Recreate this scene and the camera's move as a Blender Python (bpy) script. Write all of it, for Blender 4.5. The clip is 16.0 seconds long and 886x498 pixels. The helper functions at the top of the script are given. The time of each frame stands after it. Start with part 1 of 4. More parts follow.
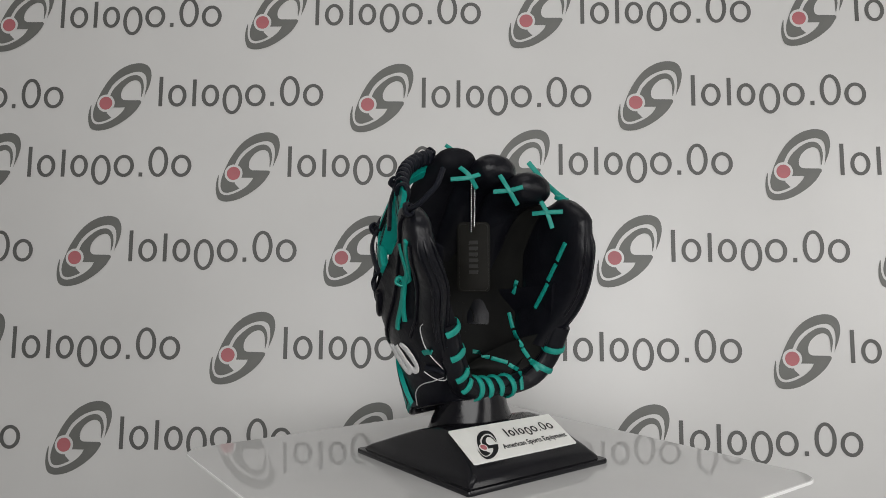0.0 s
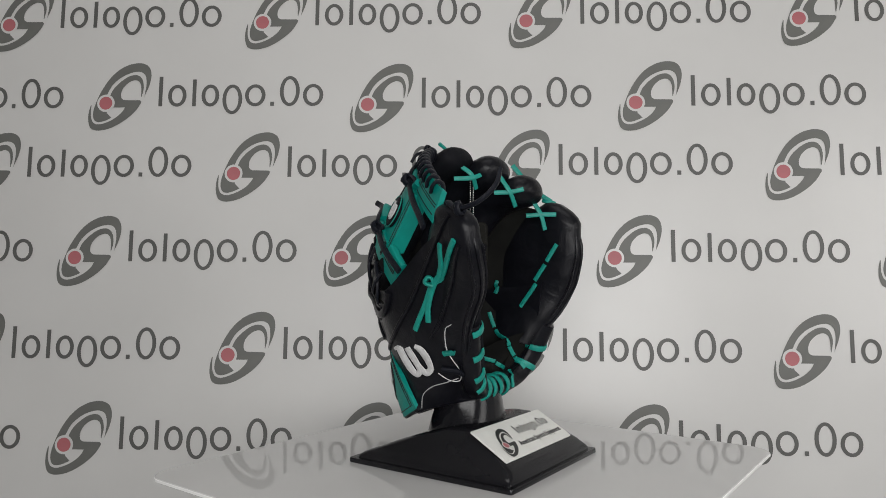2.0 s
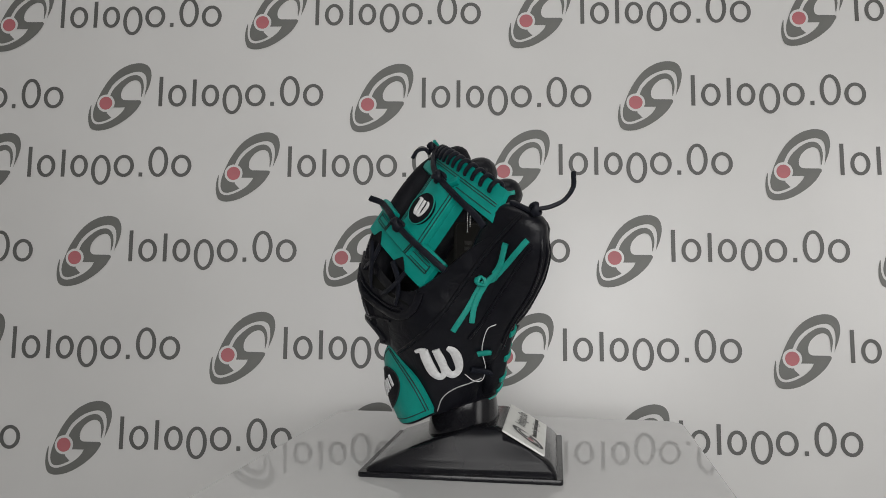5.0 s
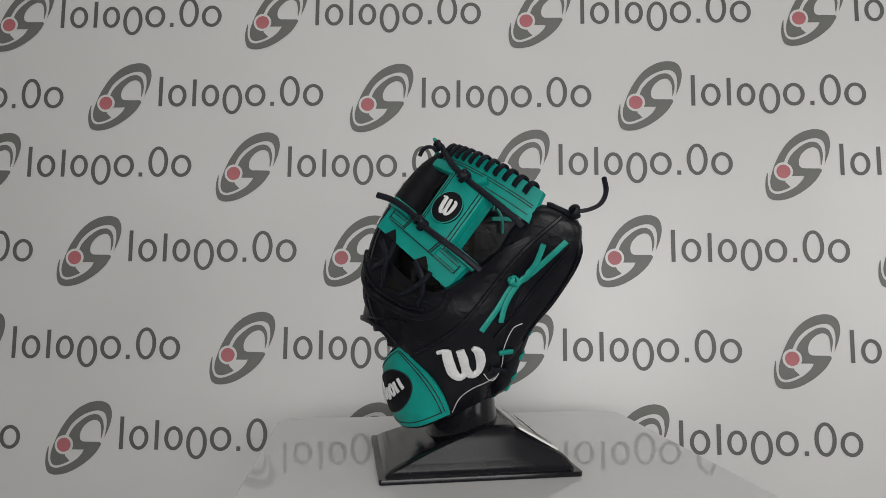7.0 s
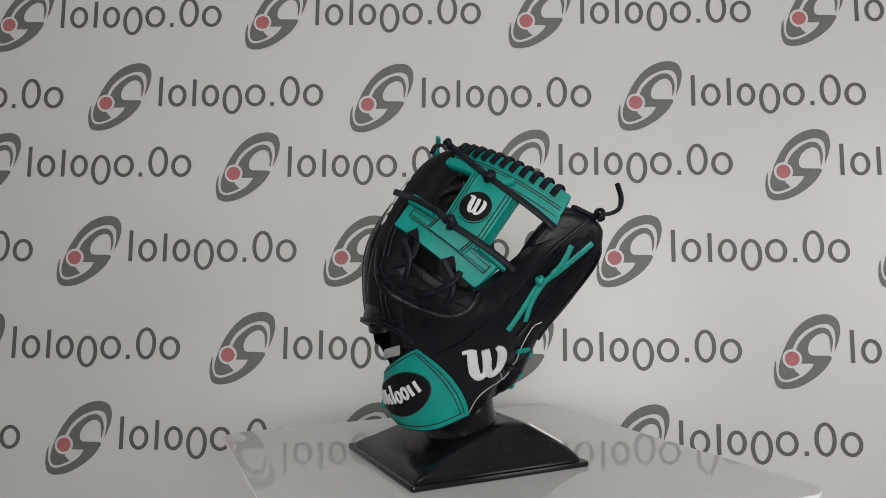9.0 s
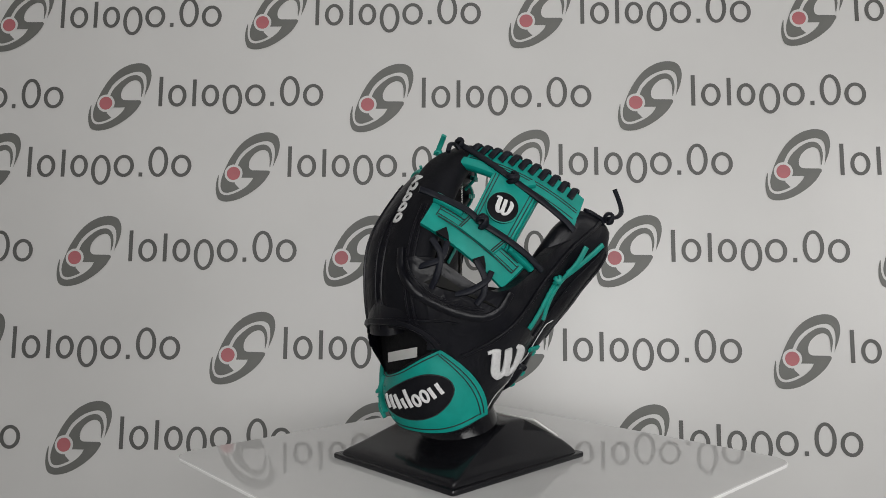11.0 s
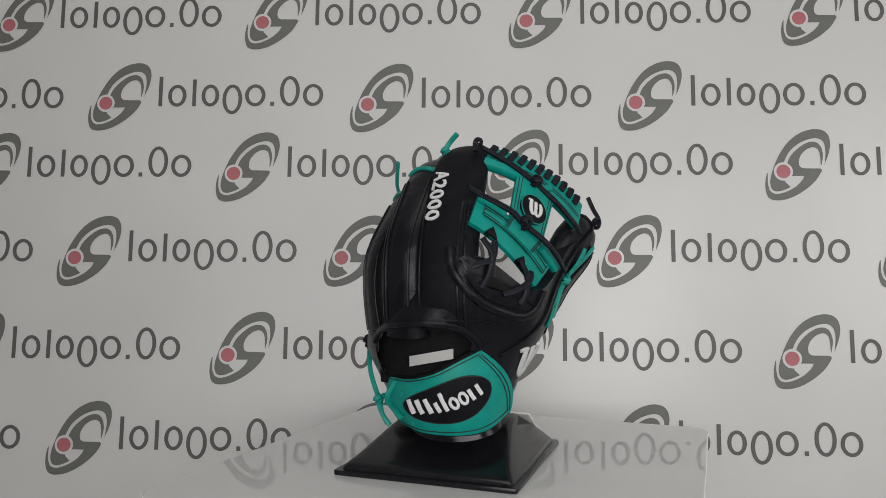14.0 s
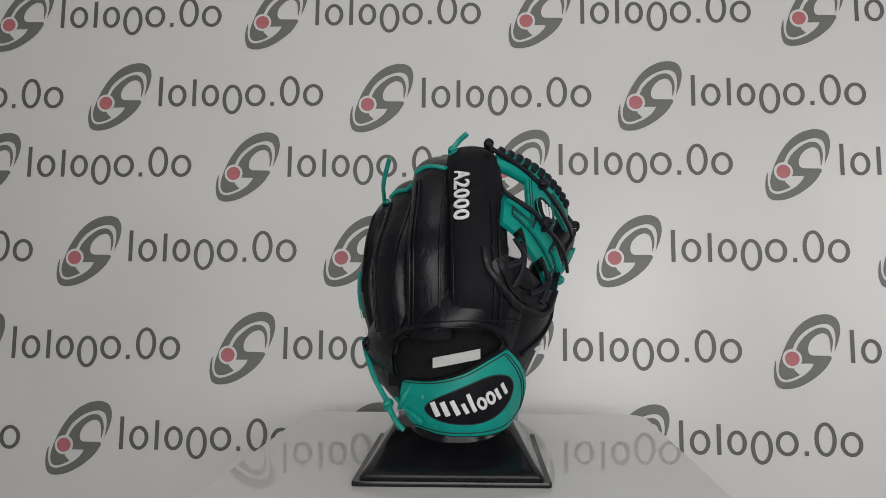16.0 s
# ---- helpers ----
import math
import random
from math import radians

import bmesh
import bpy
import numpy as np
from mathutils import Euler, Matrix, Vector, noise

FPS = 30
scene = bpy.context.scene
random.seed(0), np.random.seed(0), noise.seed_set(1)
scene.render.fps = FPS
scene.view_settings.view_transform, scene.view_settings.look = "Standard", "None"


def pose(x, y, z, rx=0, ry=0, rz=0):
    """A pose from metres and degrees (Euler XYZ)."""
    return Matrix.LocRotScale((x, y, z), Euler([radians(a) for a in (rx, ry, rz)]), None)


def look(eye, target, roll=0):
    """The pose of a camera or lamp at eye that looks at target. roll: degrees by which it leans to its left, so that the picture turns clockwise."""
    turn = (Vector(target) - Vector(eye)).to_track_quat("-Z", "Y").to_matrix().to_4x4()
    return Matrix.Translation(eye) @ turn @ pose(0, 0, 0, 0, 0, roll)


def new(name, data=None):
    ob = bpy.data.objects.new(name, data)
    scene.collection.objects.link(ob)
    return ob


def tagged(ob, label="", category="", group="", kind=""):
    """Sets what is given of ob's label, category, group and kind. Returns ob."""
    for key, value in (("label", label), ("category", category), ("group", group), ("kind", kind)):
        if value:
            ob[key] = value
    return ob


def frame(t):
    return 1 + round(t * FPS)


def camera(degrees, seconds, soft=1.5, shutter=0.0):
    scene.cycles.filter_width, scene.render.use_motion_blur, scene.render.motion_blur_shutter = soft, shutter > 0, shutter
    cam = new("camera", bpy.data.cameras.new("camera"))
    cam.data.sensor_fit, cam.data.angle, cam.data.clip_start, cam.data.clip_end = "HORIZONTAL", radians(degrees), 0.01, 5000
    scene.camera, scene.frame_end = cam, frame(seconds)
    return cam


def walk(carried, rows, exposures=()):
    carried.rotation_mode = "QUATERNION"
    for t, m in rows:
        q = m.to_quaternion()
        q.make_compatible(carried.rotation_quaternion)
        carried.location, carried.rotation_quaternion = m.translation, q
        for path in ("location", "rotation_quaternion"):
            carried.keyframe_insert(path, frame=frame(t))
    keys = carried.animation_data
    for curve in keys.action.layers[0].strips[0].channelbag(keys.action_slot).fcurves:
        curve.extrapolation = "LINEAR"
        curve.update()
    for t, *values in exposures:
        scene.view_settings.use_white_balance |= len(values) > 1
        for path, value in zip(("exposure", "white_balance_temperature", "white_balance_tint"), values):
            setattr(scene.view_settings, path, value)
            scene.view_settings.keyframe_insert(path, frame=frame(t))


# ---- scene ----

from mathutils.bvhtree import BVHTree

# ---- camera: stands still ----
cam = camera(65.79, 16.0, soft=0.6)
EYE = Vector((-0.0134, -0.7459, 0.1942))
TILT, TURN, LEAN = 2.35, -0.93, 0.23
AHEAD = Vector((math.sin(radians(TURN)) * math.cos(radians(TILT)), math.cos(radians(TURN)) * math.cos(radians(TILT)), math.sin(radians(TILT))))
walk(cam, [(0, look(EYE, EYE + AHEAD, -LEAN)), (16, look(EYE, EYE + AHEAD, -LEAN))], [(0, 0.02), (3, 0.0), (6.5, -0.09), (9, -0.06), (16, -0.06)])

# ---- light ----
world = bpy.data.worlds.new("world")
scene.world = world
world.use_nodes = True
world.node_tree.nodes["Background"].inputs[0].default_value = (1.0, 0.97, 0.94, 1)
world.node_tree.nodes["Background"].inputs[1].default_value = 0.05


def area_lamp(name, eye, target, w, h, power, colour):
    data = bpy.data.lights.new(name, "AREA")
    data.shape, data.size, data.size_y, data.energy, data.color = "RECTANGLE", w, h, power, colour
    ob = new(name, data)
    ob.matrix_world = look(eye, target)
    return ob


# Unseen front light, added; its place and size follow the banner's brightness.
area_lamp("unseen_front_light", (0.11, -1.50, 0.32), (0.06, 0.3, 0.10), 1.5, 0.7, 19.5, (1.0, 0.99, 0.98))
# Added fill with no known source: lifts the banner's far right.
area_lamp("added_right_fill", (1.40, -0.80, 0.40), (0.72, 0.35, 0.12), 0.6, 0.8, 5.0, (1.0, 0.98, 0.96))
# Added overhead fill, no fixture known there: brightens the plate.
area_lamp("added_top_fill", (0.05, -0.62, 1.76), (0.03, -0.25, 0.0), 1.2, 0.6, 6.0, (1.0, 0.99, 0.98))


# ---- materials ----
def nodes_of(name):
    m = bpy.data.materials.new(name)
    m.use_nodes = True
    nt = m.node_tree
    return m, nt, nt.nodes["Principled BSDF"]


def surface(name, a, b=None, scale=60.0, rough=0.5, rough_var=0.1, bump=0.0, bump_scale=400.0, metal=0.0, detail=6.0, coat=0.0, spec=0.5, crease=0.0):
    """Two tones mixed by broad noise, fine relief and uneven gloss."""
    m, nt, p = nodes_of(name)
    b = b or a
    tc = nt.nodes.new("ShaderNodeTexCoord")
    n1 = nt.nodes.new("ShaderNodeTexNoise")
    n1.inputs["Scale"].default_value, n1.inputs["Detail"].default_value = scale, detail
    nt.links.new(tc.outputs["Object"], n1.inputs["Vector"])
    ramp = nt.nodes.new("ShaderNodeValToRGB")
    ramp.color_ramp.elements[0].position, ramp.color_ramp.elements[1].position = 0.3, 0.7
    ramp.color_ramp.elements[0].color, ramp.color_ramp.elements[1].color = (*a, 1), (*b, 1)
    nt.links.new(n1.outputs["Fac"], ramp.inputs["Fac"])
    nt.links.new(ramp.outputs["Color"], p.inputs["Base Color"])
    mr = nt.nodes.new("ShaderNodeMapRange")
    mr.inputs["To Min"].default_value, mr.inputs["To Max"].default_value = max(0.02, rough - rough_var), min(1, rough + rough_var)
    n2 = nt.nodes.new("ShaderNodeTexNoise")
    n2.inputs["Scale"].default_value = scale * 2.7
    nt.links.new(tc.outputs["Object"], n2.inputs["Vector"])
    nt.links.new(n2.outputs["Fac"], mr.inputs["Value"])
    nt.links.new(mr.outputs["Result"], p.inputs["Roughness"])
    p.inputs["Metallic"].default_value = metal
    p.inputs["Specular IOR Level"].default_value = spec
    p.inputs["Coat Weight"].default_value = coat
    if bump:
        n3 = nt.nodes.new("ShaderNodeTexVoronoi" if bump_scale > 500 else "ShaderNodeTexNoise")
        n3.inputs["Scale"].default_value = bump_scale
        nt.links.new(tc.outputs["Object"], n3.inputs["Vector"])
        bp = nt.nodes.new("ShaderNodeBump")
        bp.inputs["Strength"].default_value, bp.inputs["Distance"].default_value = bump, 0.0006
        nt.links.new(n3.outputs[0], bp.inputs["Height"])
        nt.links.new(bp.outputs["Normal"], p.inputs["Normal"])
        if crease:
            n4 = nt.nodes.new("ShaderNodeTexNoise")
            n4.inputs["Scale"].default_value, n4.inputs["Detail"].default_value, n4.inputs["Distortion"].default_value = 38, 4, 1.2
            nt.links.new(tc.outputs["Object"], n4.inputs["Vector"])
            b2 = nt.nodes.new("ShaderNodeBump")
            b2.inputs["Strength"].default_value, b2.inputs["Distance"].default_value = crease, 0.006
            nt.links.new(n4.outputs["Fac"], b2.inputs["Height"])
            nt.links.new(b2.outputs["Normal"], bp.inputs["Normal"])
    return m


BANNER = surface("banner vinyl", (0.60, 0.595, 0.585), (0.63, 0.625, 0.615), 5, 0.31, 0.04, 0.05, 300, spec=0.55)
INK = surface("dark grey print", (0.092, 0.092, 0.088), (0.108, 0.108, 0.104), 30, 0.5, 0.05)
INK_PALE = surface("mid grey print", (0.128, 0.130, 0.121), (0.144, 0.146, 0.137), 30, 0.5, 0.05)
INK_RED = surface("red print", (0.40, 0.125, 0.14), (0.44, 0.14, 0.155), 30, 0.5, 0.05)
INK_WHITE = surface("white print", (0.78, 0.78, 0.76), (0.82, 0.82, 0.80), 30, 0.5, 0.05)
ACRYLIC = surface("white acrylic", (0.60, 0.595, 0.59), (0.63, 0.625, 0.62), 9, 0.03, 0.01, spec=0.42)
EDGE_GLEAM = surface("acrylic edge with painted gleam", (0.84, 0.84, 0.83), (0.88, 0.88, 0.87), 9, 0.25, 0.05)
PLASTIC = surface("black moulded plastic", (0.006, 0.006, 0.0075), (0.010, 0.010, 0.012), 20, 0.17, 0.05, 0.03, 350, spec=0.30)
LEATHER = surface("black leather", (0.0035, 0.0037, 0.0055), (0.0068, 0.007, 0.0098), 45, 0.34, 0.09, 0.10, 1500, spec=0.22, crease=0.26)
PALM = surface("oiled black palm leather", (0.005, 0.005, 0.005), (0.009, 0.009, 0.008), 40, 0.55, 0.08, 0.12, 1500, spec=0.08)
LINING = surface("dark suede lining", (0.006, 0.006, 0.007), (0.010, 0.010, 0.011), 80, 0.8, 0.1, 0.4, 700, spec=0.1)
MESH = surface("dark navy microfibre", (0.0035, 0.0037, 0.0055), (0.0062, 0.0065, 0.0088), 70, 0.62, 0.1, 0.3, 1400, spec=0.12)
TEAL = surface("teal leather", (0.0, 0.20, 0.166), (0.002, 0.255, 0.212), 60, 0.46, 0.08, 0.12, 1500, spec=0.28)
LACE_T = surface("teal rawhide", (0.0, 0.20, 0.162), (0.004, 0.27, 0.218), 120, 0.5, 0.1, 0.3, 600)
LACE_B = surface("black rawhide", (0.005, 0.006, 0.010), (0.010, 0.011, 0.016), 120, 0.45, 0.1, 0.3, 600, spec=0.16)
THREAD = surface("white thread", (0.58, 0.58, 0.58), (0.68, 0.68, 0.68), 300, 0.6, 0.1, 0.6, 1500)
PIPE = surface("grey piping", (0.30, 0.30, 0.30), (0.40, 0.40, 0.40), 300, 0.6, 0.1, 0.4, 1500)
THREAD_B = surface("black thread", (0.01, 0.01, 0.012), None, 300, 0.6, 0.1)
CARD = surface("black card", (0.006, 0.0056, 0.0045), (0.009, 0.0085, 0.007), 60, 0.6, 0.08, 0.2, 500, spec=0.09)
TAG_PRINT = surface("dull black foil print", (0.012, 0.0115, 0.010), (0.016, 0.0155, 0.014), 60, 0.5, 0.08, spec=0.2)
STEEL = surface("bright steel", (0.62, 0.62, 0.62), (0.75, 0.75, 0.75), 200, 0.25, 0.08, metal=1.0)
WHITE_CARD = surface("white label", (0.66, 0.66, 0.63), (0.72, 0.72, 0.69), 60, 0.45, 0.08)
INK_BLACK = surface("black print", (0.012, 0.012, 0.013), None, 60, 0.4, 0.05)
PAINT = surface("white wall paint", (0.72, 0.71, 0.69), (0.76, 0.75, 0.73), 6, 0.8, 0.05, 0.1, 200)
CARPET = surface("grey carpet", (0.16, 0.16, 0.16), (0.22, 0.22, 0.21), 90, 0.95, 0.04, 0.5, 700)


# ---- mesh helpers ----
def mesh_object(name, bm, material, parent=None, smooth=True):
    me = bpy.data.meshes.new(name)
    bmesh.ops.recalc_face_normals(bm, faces=bm.faces)
    bm.to_mesh(me)
    bm.free()
    if smooth:
        me.shade_smooth()
        me.set_sharp_from_angle(angle=radians(42))
    if material:
        me.materials.append(material)
    ob = new(name, me)
    ob.parent = parent
    return ob


def part(name, bm, material, parent, label="", smooth=True):
    ob = mesh_object(name, bm, material, parent, smooth)
    return tagged(ob, label=label) if label else ob


def smooth_path(points, n):
    """Catmull-Rom through rows of numbers, n steps for each span."""
    p = np.array(points, float)
    p = np.vstack([2 * p[0] - p[1], p, 2 * p[-1] - p[-2]])
    out = []
    for i in range(1, len(p) - 2):
        a, b, c, d = p[i - 1:i + 3]
        for k in range(n):
            t = k / n
            out.append(0.5 * (2 * b + (c - a) * t + (2 * a - 5 * b + 4 * c - d) * t * t + (3 * b - a - 3 * c + d) * t ** 3))
    out.append(p[-2])
    return np.array(out)


def grid_mesh(rows, closed=False, cap_first=False, cap_last=False, bm=None):
    """Quads between rows of points; closed joins each row to a ring."""
    bm = bm or bmesh.new()
    vs = [[bm.verts.new(q) for q in r] for r in rows]
    n = len(vs[0])
    for r, s in zip(vs, vs[1:]):
        for i in range(n if closed else n - 1):
            j = (i + 1) % n
            bm.faces.new((r[i], r[j], s[j], s[i]))
    if cap_first:
        bm.faces.new(vs[0][::-1])
    if cap_last:
        bm.faces.new(vs[-1])
    return bm


def box_mesh(x0, x1, y0, y1, z0, z1, bevel=0.0, bm=None):
    bm = bm or bmesh.new()
    made = bmesh.ops.create_cube(bm, size=1.0)["verts"]
    for v in made:
        v.co = Vector(((x0 + x1) / 2 + v.co.x * (x1 - x0), (y0 + y1) / 2 + v.co.y * (y1 - y0), (z0 + z1) / 2 + v.co.z * (z1 - z0)))
    if bevel:
        edges = list({e for v in made for e in v.link_edges})
        bmesh.ops.bevel(bm, geom=edges, offset=bevel, segments=2, affect="EDGES")
    return bm


def sweep(points, width, thick, normals=None, sides=10, bm=None, taper=False):
    """A strap or cord along points: an oval or squarish section, closed ends."""
    pts = [Vector(q) for q in points]
    rows = []
    up = Vector((0, 0, 1))
    for i, q in enumerate(pts):
        d = (pts[min(i + 1, len(pts) - 1)] - pts[max(i - 1, 0)]).normalized()
        nrm = Vector(normals[i]) if normals is not None else up
        nrm = nrm - d * nrm.dot(d)
        if nrm.length < 1e-4:
            nrm = d.orthogonal()
        nrm.normalize()
        if normals is None:
            up = nrm
        side = d.cross(nrm)
        w, h = (width[i] if hasattr(width, "__len__") else width), thick
        row = []
        for k in range(sides):
            a = 2 * math.pi * (k + 0.5) / sides
            c, s = math.cos(a), math.sin(a)
            c, s = math.copysign(abs(c) ** 0.6, c), math.copysign(abs(s) ** 0.6, s)
            row.append(q + side * (c * w / 2) + nrm * (s * h / 2))
        rows.append(row)
    return grid_mesh(rows, True, True, True, bm)


# ---- backdrop: a printed banner that leans back a little ----
WALL_Y, WALL_A, WALL_B = 0.3451, -0.0223, 0.0615
EU = Vector((1, WALL_A, 0)).normalized()
EN = Vector((WALL_A, -1, WALL_B)).normalized()
EV = EU.cross(EN)
EV = EV if EV.z > 0 else -EV
BACK = Matrix((EU, EV, EN)).transposed().to_4x4()
BACK.translation = Vector((0, WALL_Y, 0))

bm = box_mesh(-1.9, 1.9, -1.0, 1.5, -0.012, 0.0)
backdrop = tagged(mesh_object("backdrop", bm, BANNER, None, False), "off-white vinyl banner printed with rows of grey marks", "backdrop", kind="structure")
backdrop.matrix_world = BACK


def flat_rect(x0, x1, y0, y1, z=0.0006, bm=None):
    return grid_mesh([[(x0, y0, z), (x1, y0, z)], [(x0, y1, z), (x1, y1, z)]], bm=bm)


def flat_disc(x, y, r, z, n=28):
    bm = bmesh.new()
    bm.faces.new([bm.verts.new((x + r * math.cos(2 * math.pi * k / n), y + r * math.sin(2 * math.pi * k / n), z)) for k in range(n)])
    return bm


MM = 0.00100  # one drawing unit of the mark in metres


def flat_shape(segments, z, bm):
    """A flat printed area inside smooth segments that meet at corners."""
    pts = []
    for seg in segments:
        pts += [tuple(q) for q in smooth_path(seg, 4)] if len(seg) > 2 else seg
    bm.faces.new([bm.verts.new((x, y, z)) for x, y in pts])


def swirl_mesh(unit=MM):
    """Two bent bands of an emblem, round a dot at the origin."""
    def s(rows):
        return [((x - 187) * unit, (184 - y) * unit) for x, y in rows]
    bm = bmesh.new()
    flat_shape([s([(254, 173), (262, 153), (265, 134), (260, 119), (246, 112.5), (226, 115), (207, 125), (191, 141), (177, 164), (168, 187), (165, 203), (168, 214), (176, 217.5), (187, 215), (198, 210)]),
                s([(190, 202), (186, 184)]), s([(187, 171), (197, 152), (212, 138), (229, 130), (244, 128), (254, 134), (257, 149), (255, 168)])], 0.0006, bm)
    flat_shape([s([(249.5, 173), (252.5, 156), (249, 141), (240, 134), (226, 136), (211, 146), (199, 159), (193, 172)]), s([(190, 184), (196, 191.5)]),
                s([(221, 191.5), (216, 200), (205, 210), (190, 218), (176, 221.5), (166, 218), (161.5, 206), (161.5, 187)]),
                s([(160.5, 187), (157.5, 200), (157.5, 216), (163, 229), (177, 232.5), (198, 228), (221, 215), (239, 199), (249, 184)]),
                s([(249.5, 181), (247, 179)]), s([(219, 178.5), (214, 175), (213, 166), (217, 156), (226, 147), (237, 143), (245, 147), (248, 157), (248.5, 173)])], 0.0007, bm)
    return bm


def flat_oval(cx, cy, rx, ry, stroke, z, bm, n=26):
    """A flat upright oval outline."""
    rows = []
    for k in (0.0, stroke):
        ring = [(cx + (rx - k) * math.cos(2 * math.pi * i / n), cy + (ry - k * 0.86) * math.sin(2 * math.pi * i / n), z) for i in range(n)]
        rows.append(ring)
    return grid_mesh(rows, True, bm=bm)


def bars_mesh(width, z=0.0006, heavy=1.0):
    """A line of plain bars and oval outlines that fills the place of a word mark."""
    em = width / 4.114
    bm = bmesh.new()
    st = 0.092 * em * heavy
    for x, lo, hi in ((0.15, 0, 0.73), (0.97, 0, 0.66), (2.86, 0, 0.10)):
        flat_rect(x * em - st / 2, x * em + st / 2, lo * em, hi * em, z, bm)
    for x, lo, hi, r in ((0.556, -0.01, 0.53, 0.225), (1.36, -0.01, 0.53, 0.215), (1.895, -0.2, 0.53, 0.24), (2.446, -0.01, 0.53, 0.248), (3.275, -0.01, 0.73, 0.24), (3.836, -0.01, 0.53, 0.245)):
        flat_oval(x * em, (lo + hi) / 2 * em, r * em, (hi - lo) / 2 * em, st, z, bm)
    return bm


TEXT_W = 0.2885
swirl_me = dot_me = bar_me = None
MARKS = [(-0.7796, 0.6234), (-0.3403, 0.6237), (0.1034, 0.6219), (0.5487, 0.6220), (-1.0450, 0.4830), (-0.6024, 0.4848), (-0.1591, 0.4803), (0.2811, 0.4815), (0.7200, 0.4815),
         (-0.8200, 0.3650), (-0.3798, 0.3643), (0.0652, 0.3672), (0.5130, 0.3664), (-1.0800, 0.2230), (-0.6396, 0.2236), (-0.1970, 0.2249), (0.2424, 0.2262), (0.6820, 0.2270),
         (-0.8250, 0.0650), (-0.3777, 0.0672), (0.0689, 0.0683), (0.5139, 0.0695), (-1.0800, -0.0790), (-0.6383, -0.0775), (-0.1851, -0.0745), (0.2468, -0.0725), (0.6900, -0.0700)]
SLANT = 0.0088
for u, v in MARKS:
    u, v = u + SLANT * (v - 0.06), v - SLANT * (u + 0.12)
    if swirl_me is None:
        emblem = part("printed_emblem", swirl_mesh(), INK_PALE, backdrop, "grey printed swirl emblem", False)
        dot = part("emblem_dot", flat_disc(0, 0, 11.5 * MM, 0.0012), INK_RED, emblem, "red printed dot", False)
        ring = part("emblem_ring", flat_disc(0, 0, 15.5 * MM, 0.0009), BANNER, emblem, "white ring round the red dot", False)
        word = part("printed_bars", bars_mesh(TEXT_W), INK, backdrop, "row of plain grey printed bars and ovals", False)
        swirl_me, dot_me, ring_me, bar_me = emblem.data, dot.data, ring.data, word.data
    else:
        emblem, word = new("printed_emblem", swirl_me), new("printed_bars", bar_me)
        dot, ring = new("emblem_dot", dot_me), new("emblem_ring", ring_me)
        emblem.parent = word.parent = backdrop
        dot.parent = ring.parent = emblem
    emblem.location = (u - 0.001, v + 0.001, 0)
    emblem.scale = (0.97, 0.97, 1)
    emblem.rotation_euler = word.rotation_euler = (0, 0, -SLANT)
    word.location = (u + 0.0815, v - 0.0055, 0)

# ---- room round it ----
def slab(name, x0, x1, y0, y1, z0, z1, material, label):
    return tagged(mesh_object(name, box_mesh(x0, x1, y0, y1, z0, z1), material, None, False), label, name.split("_")[0], kind="structure")


slab("floor", -2.2, 2.2, -3.0, 0.9, -1.1, -1.0, CARPET, "plain grey carpet floor")
slab("ceiling", -2.2, 2.2, -3.0, 0.9, 1.8, 1.9, PAINT, "plain white painted ceiling")
slab("wall_west", -2.3, -2.2, -3.0, 0.9, -1.0, 1.8, PAINT, "plain white painted wall")
slab("wall_east", 2.2, 2.3, -3.0, 0.9, -1.0, 1.8, PAINT, "plain white painted wall")
slab("wall_south", -2.2, 2.2, -3.1, -3.0, -1.0, 1.8, PAINT, "plain white painted wall")
slab("wall_north", -2.2, 2.2, 0.9, 1.0, -1.0, 1.8, PAINT, "plain white painted wall")

# ---- turntable plate ----
PLATE_S, PLATE_R = 0.481, 0.026
turntable = tagged(new("turntable"), "square glossy white acrylic turntable plate with rounded corners", "turntable")


def round_rect(cx, cy, sx, sy, r, z, n=8):
    out = []
    for qx, qy, a0 in ((1, 1, 0), (-1, 1, 90), (-1, -1, 180), (1, -1, 270)):
        for k in range(n + 1):
            a = radians(a0 + 90 * k / n)
            out.append((cx + qx * (sx / 2 - r) + r * math.cos(a), cy + qy * (sy / 2 - r) + r * math.sin(a), z))
    return out


PC = (0.014, 0.0018)
rows = [round_rect(*PC, PLATE_S - d, PLATE_S - d, PLATE_R, z) for d, z in ((0.0016, -0.0062), (0.0, -0.0056), (0.0, -0.0026), (0.0016, -0.002))]
plate = part("plate", grid_mesh(rows, True, True, True), ACRYLIC, turntable, "", False)
plate.rotation_euler = (0, 0, radians(-1.5))
# Thin strip on the rim: the light it catches is painted in as whiter acrylic.
rows = [round_rect(*PC, PLATE_S + d, PLATE_S + d, PLATE_R, z) for d, z in ((0.0, -0.0056), (0.0010, -0.0052), (0.0010, -0.0030), (0.0, -0.0026))]
part("plate_edge", grid_mesh(rows, True), EDGE_GLEAM, plate, "plate edge, its gleam painted as a whiter strip", False)
rows = [[(r * math.cos(2 * math.pi * k / 32), r * math.sin(2 * math.pi * k / 32), z) for k in range(32)] for r, z in ((0.12, -1.0), (0.12, -0.985), (0.05, -0.97), (0.05, -0.03), (0.1, -0.02), (0.1, -0.0062))]
part("pedestal", grid_mesh(rows, True, True, True), PLASTIC, turntable, "black pedestal under the plate")

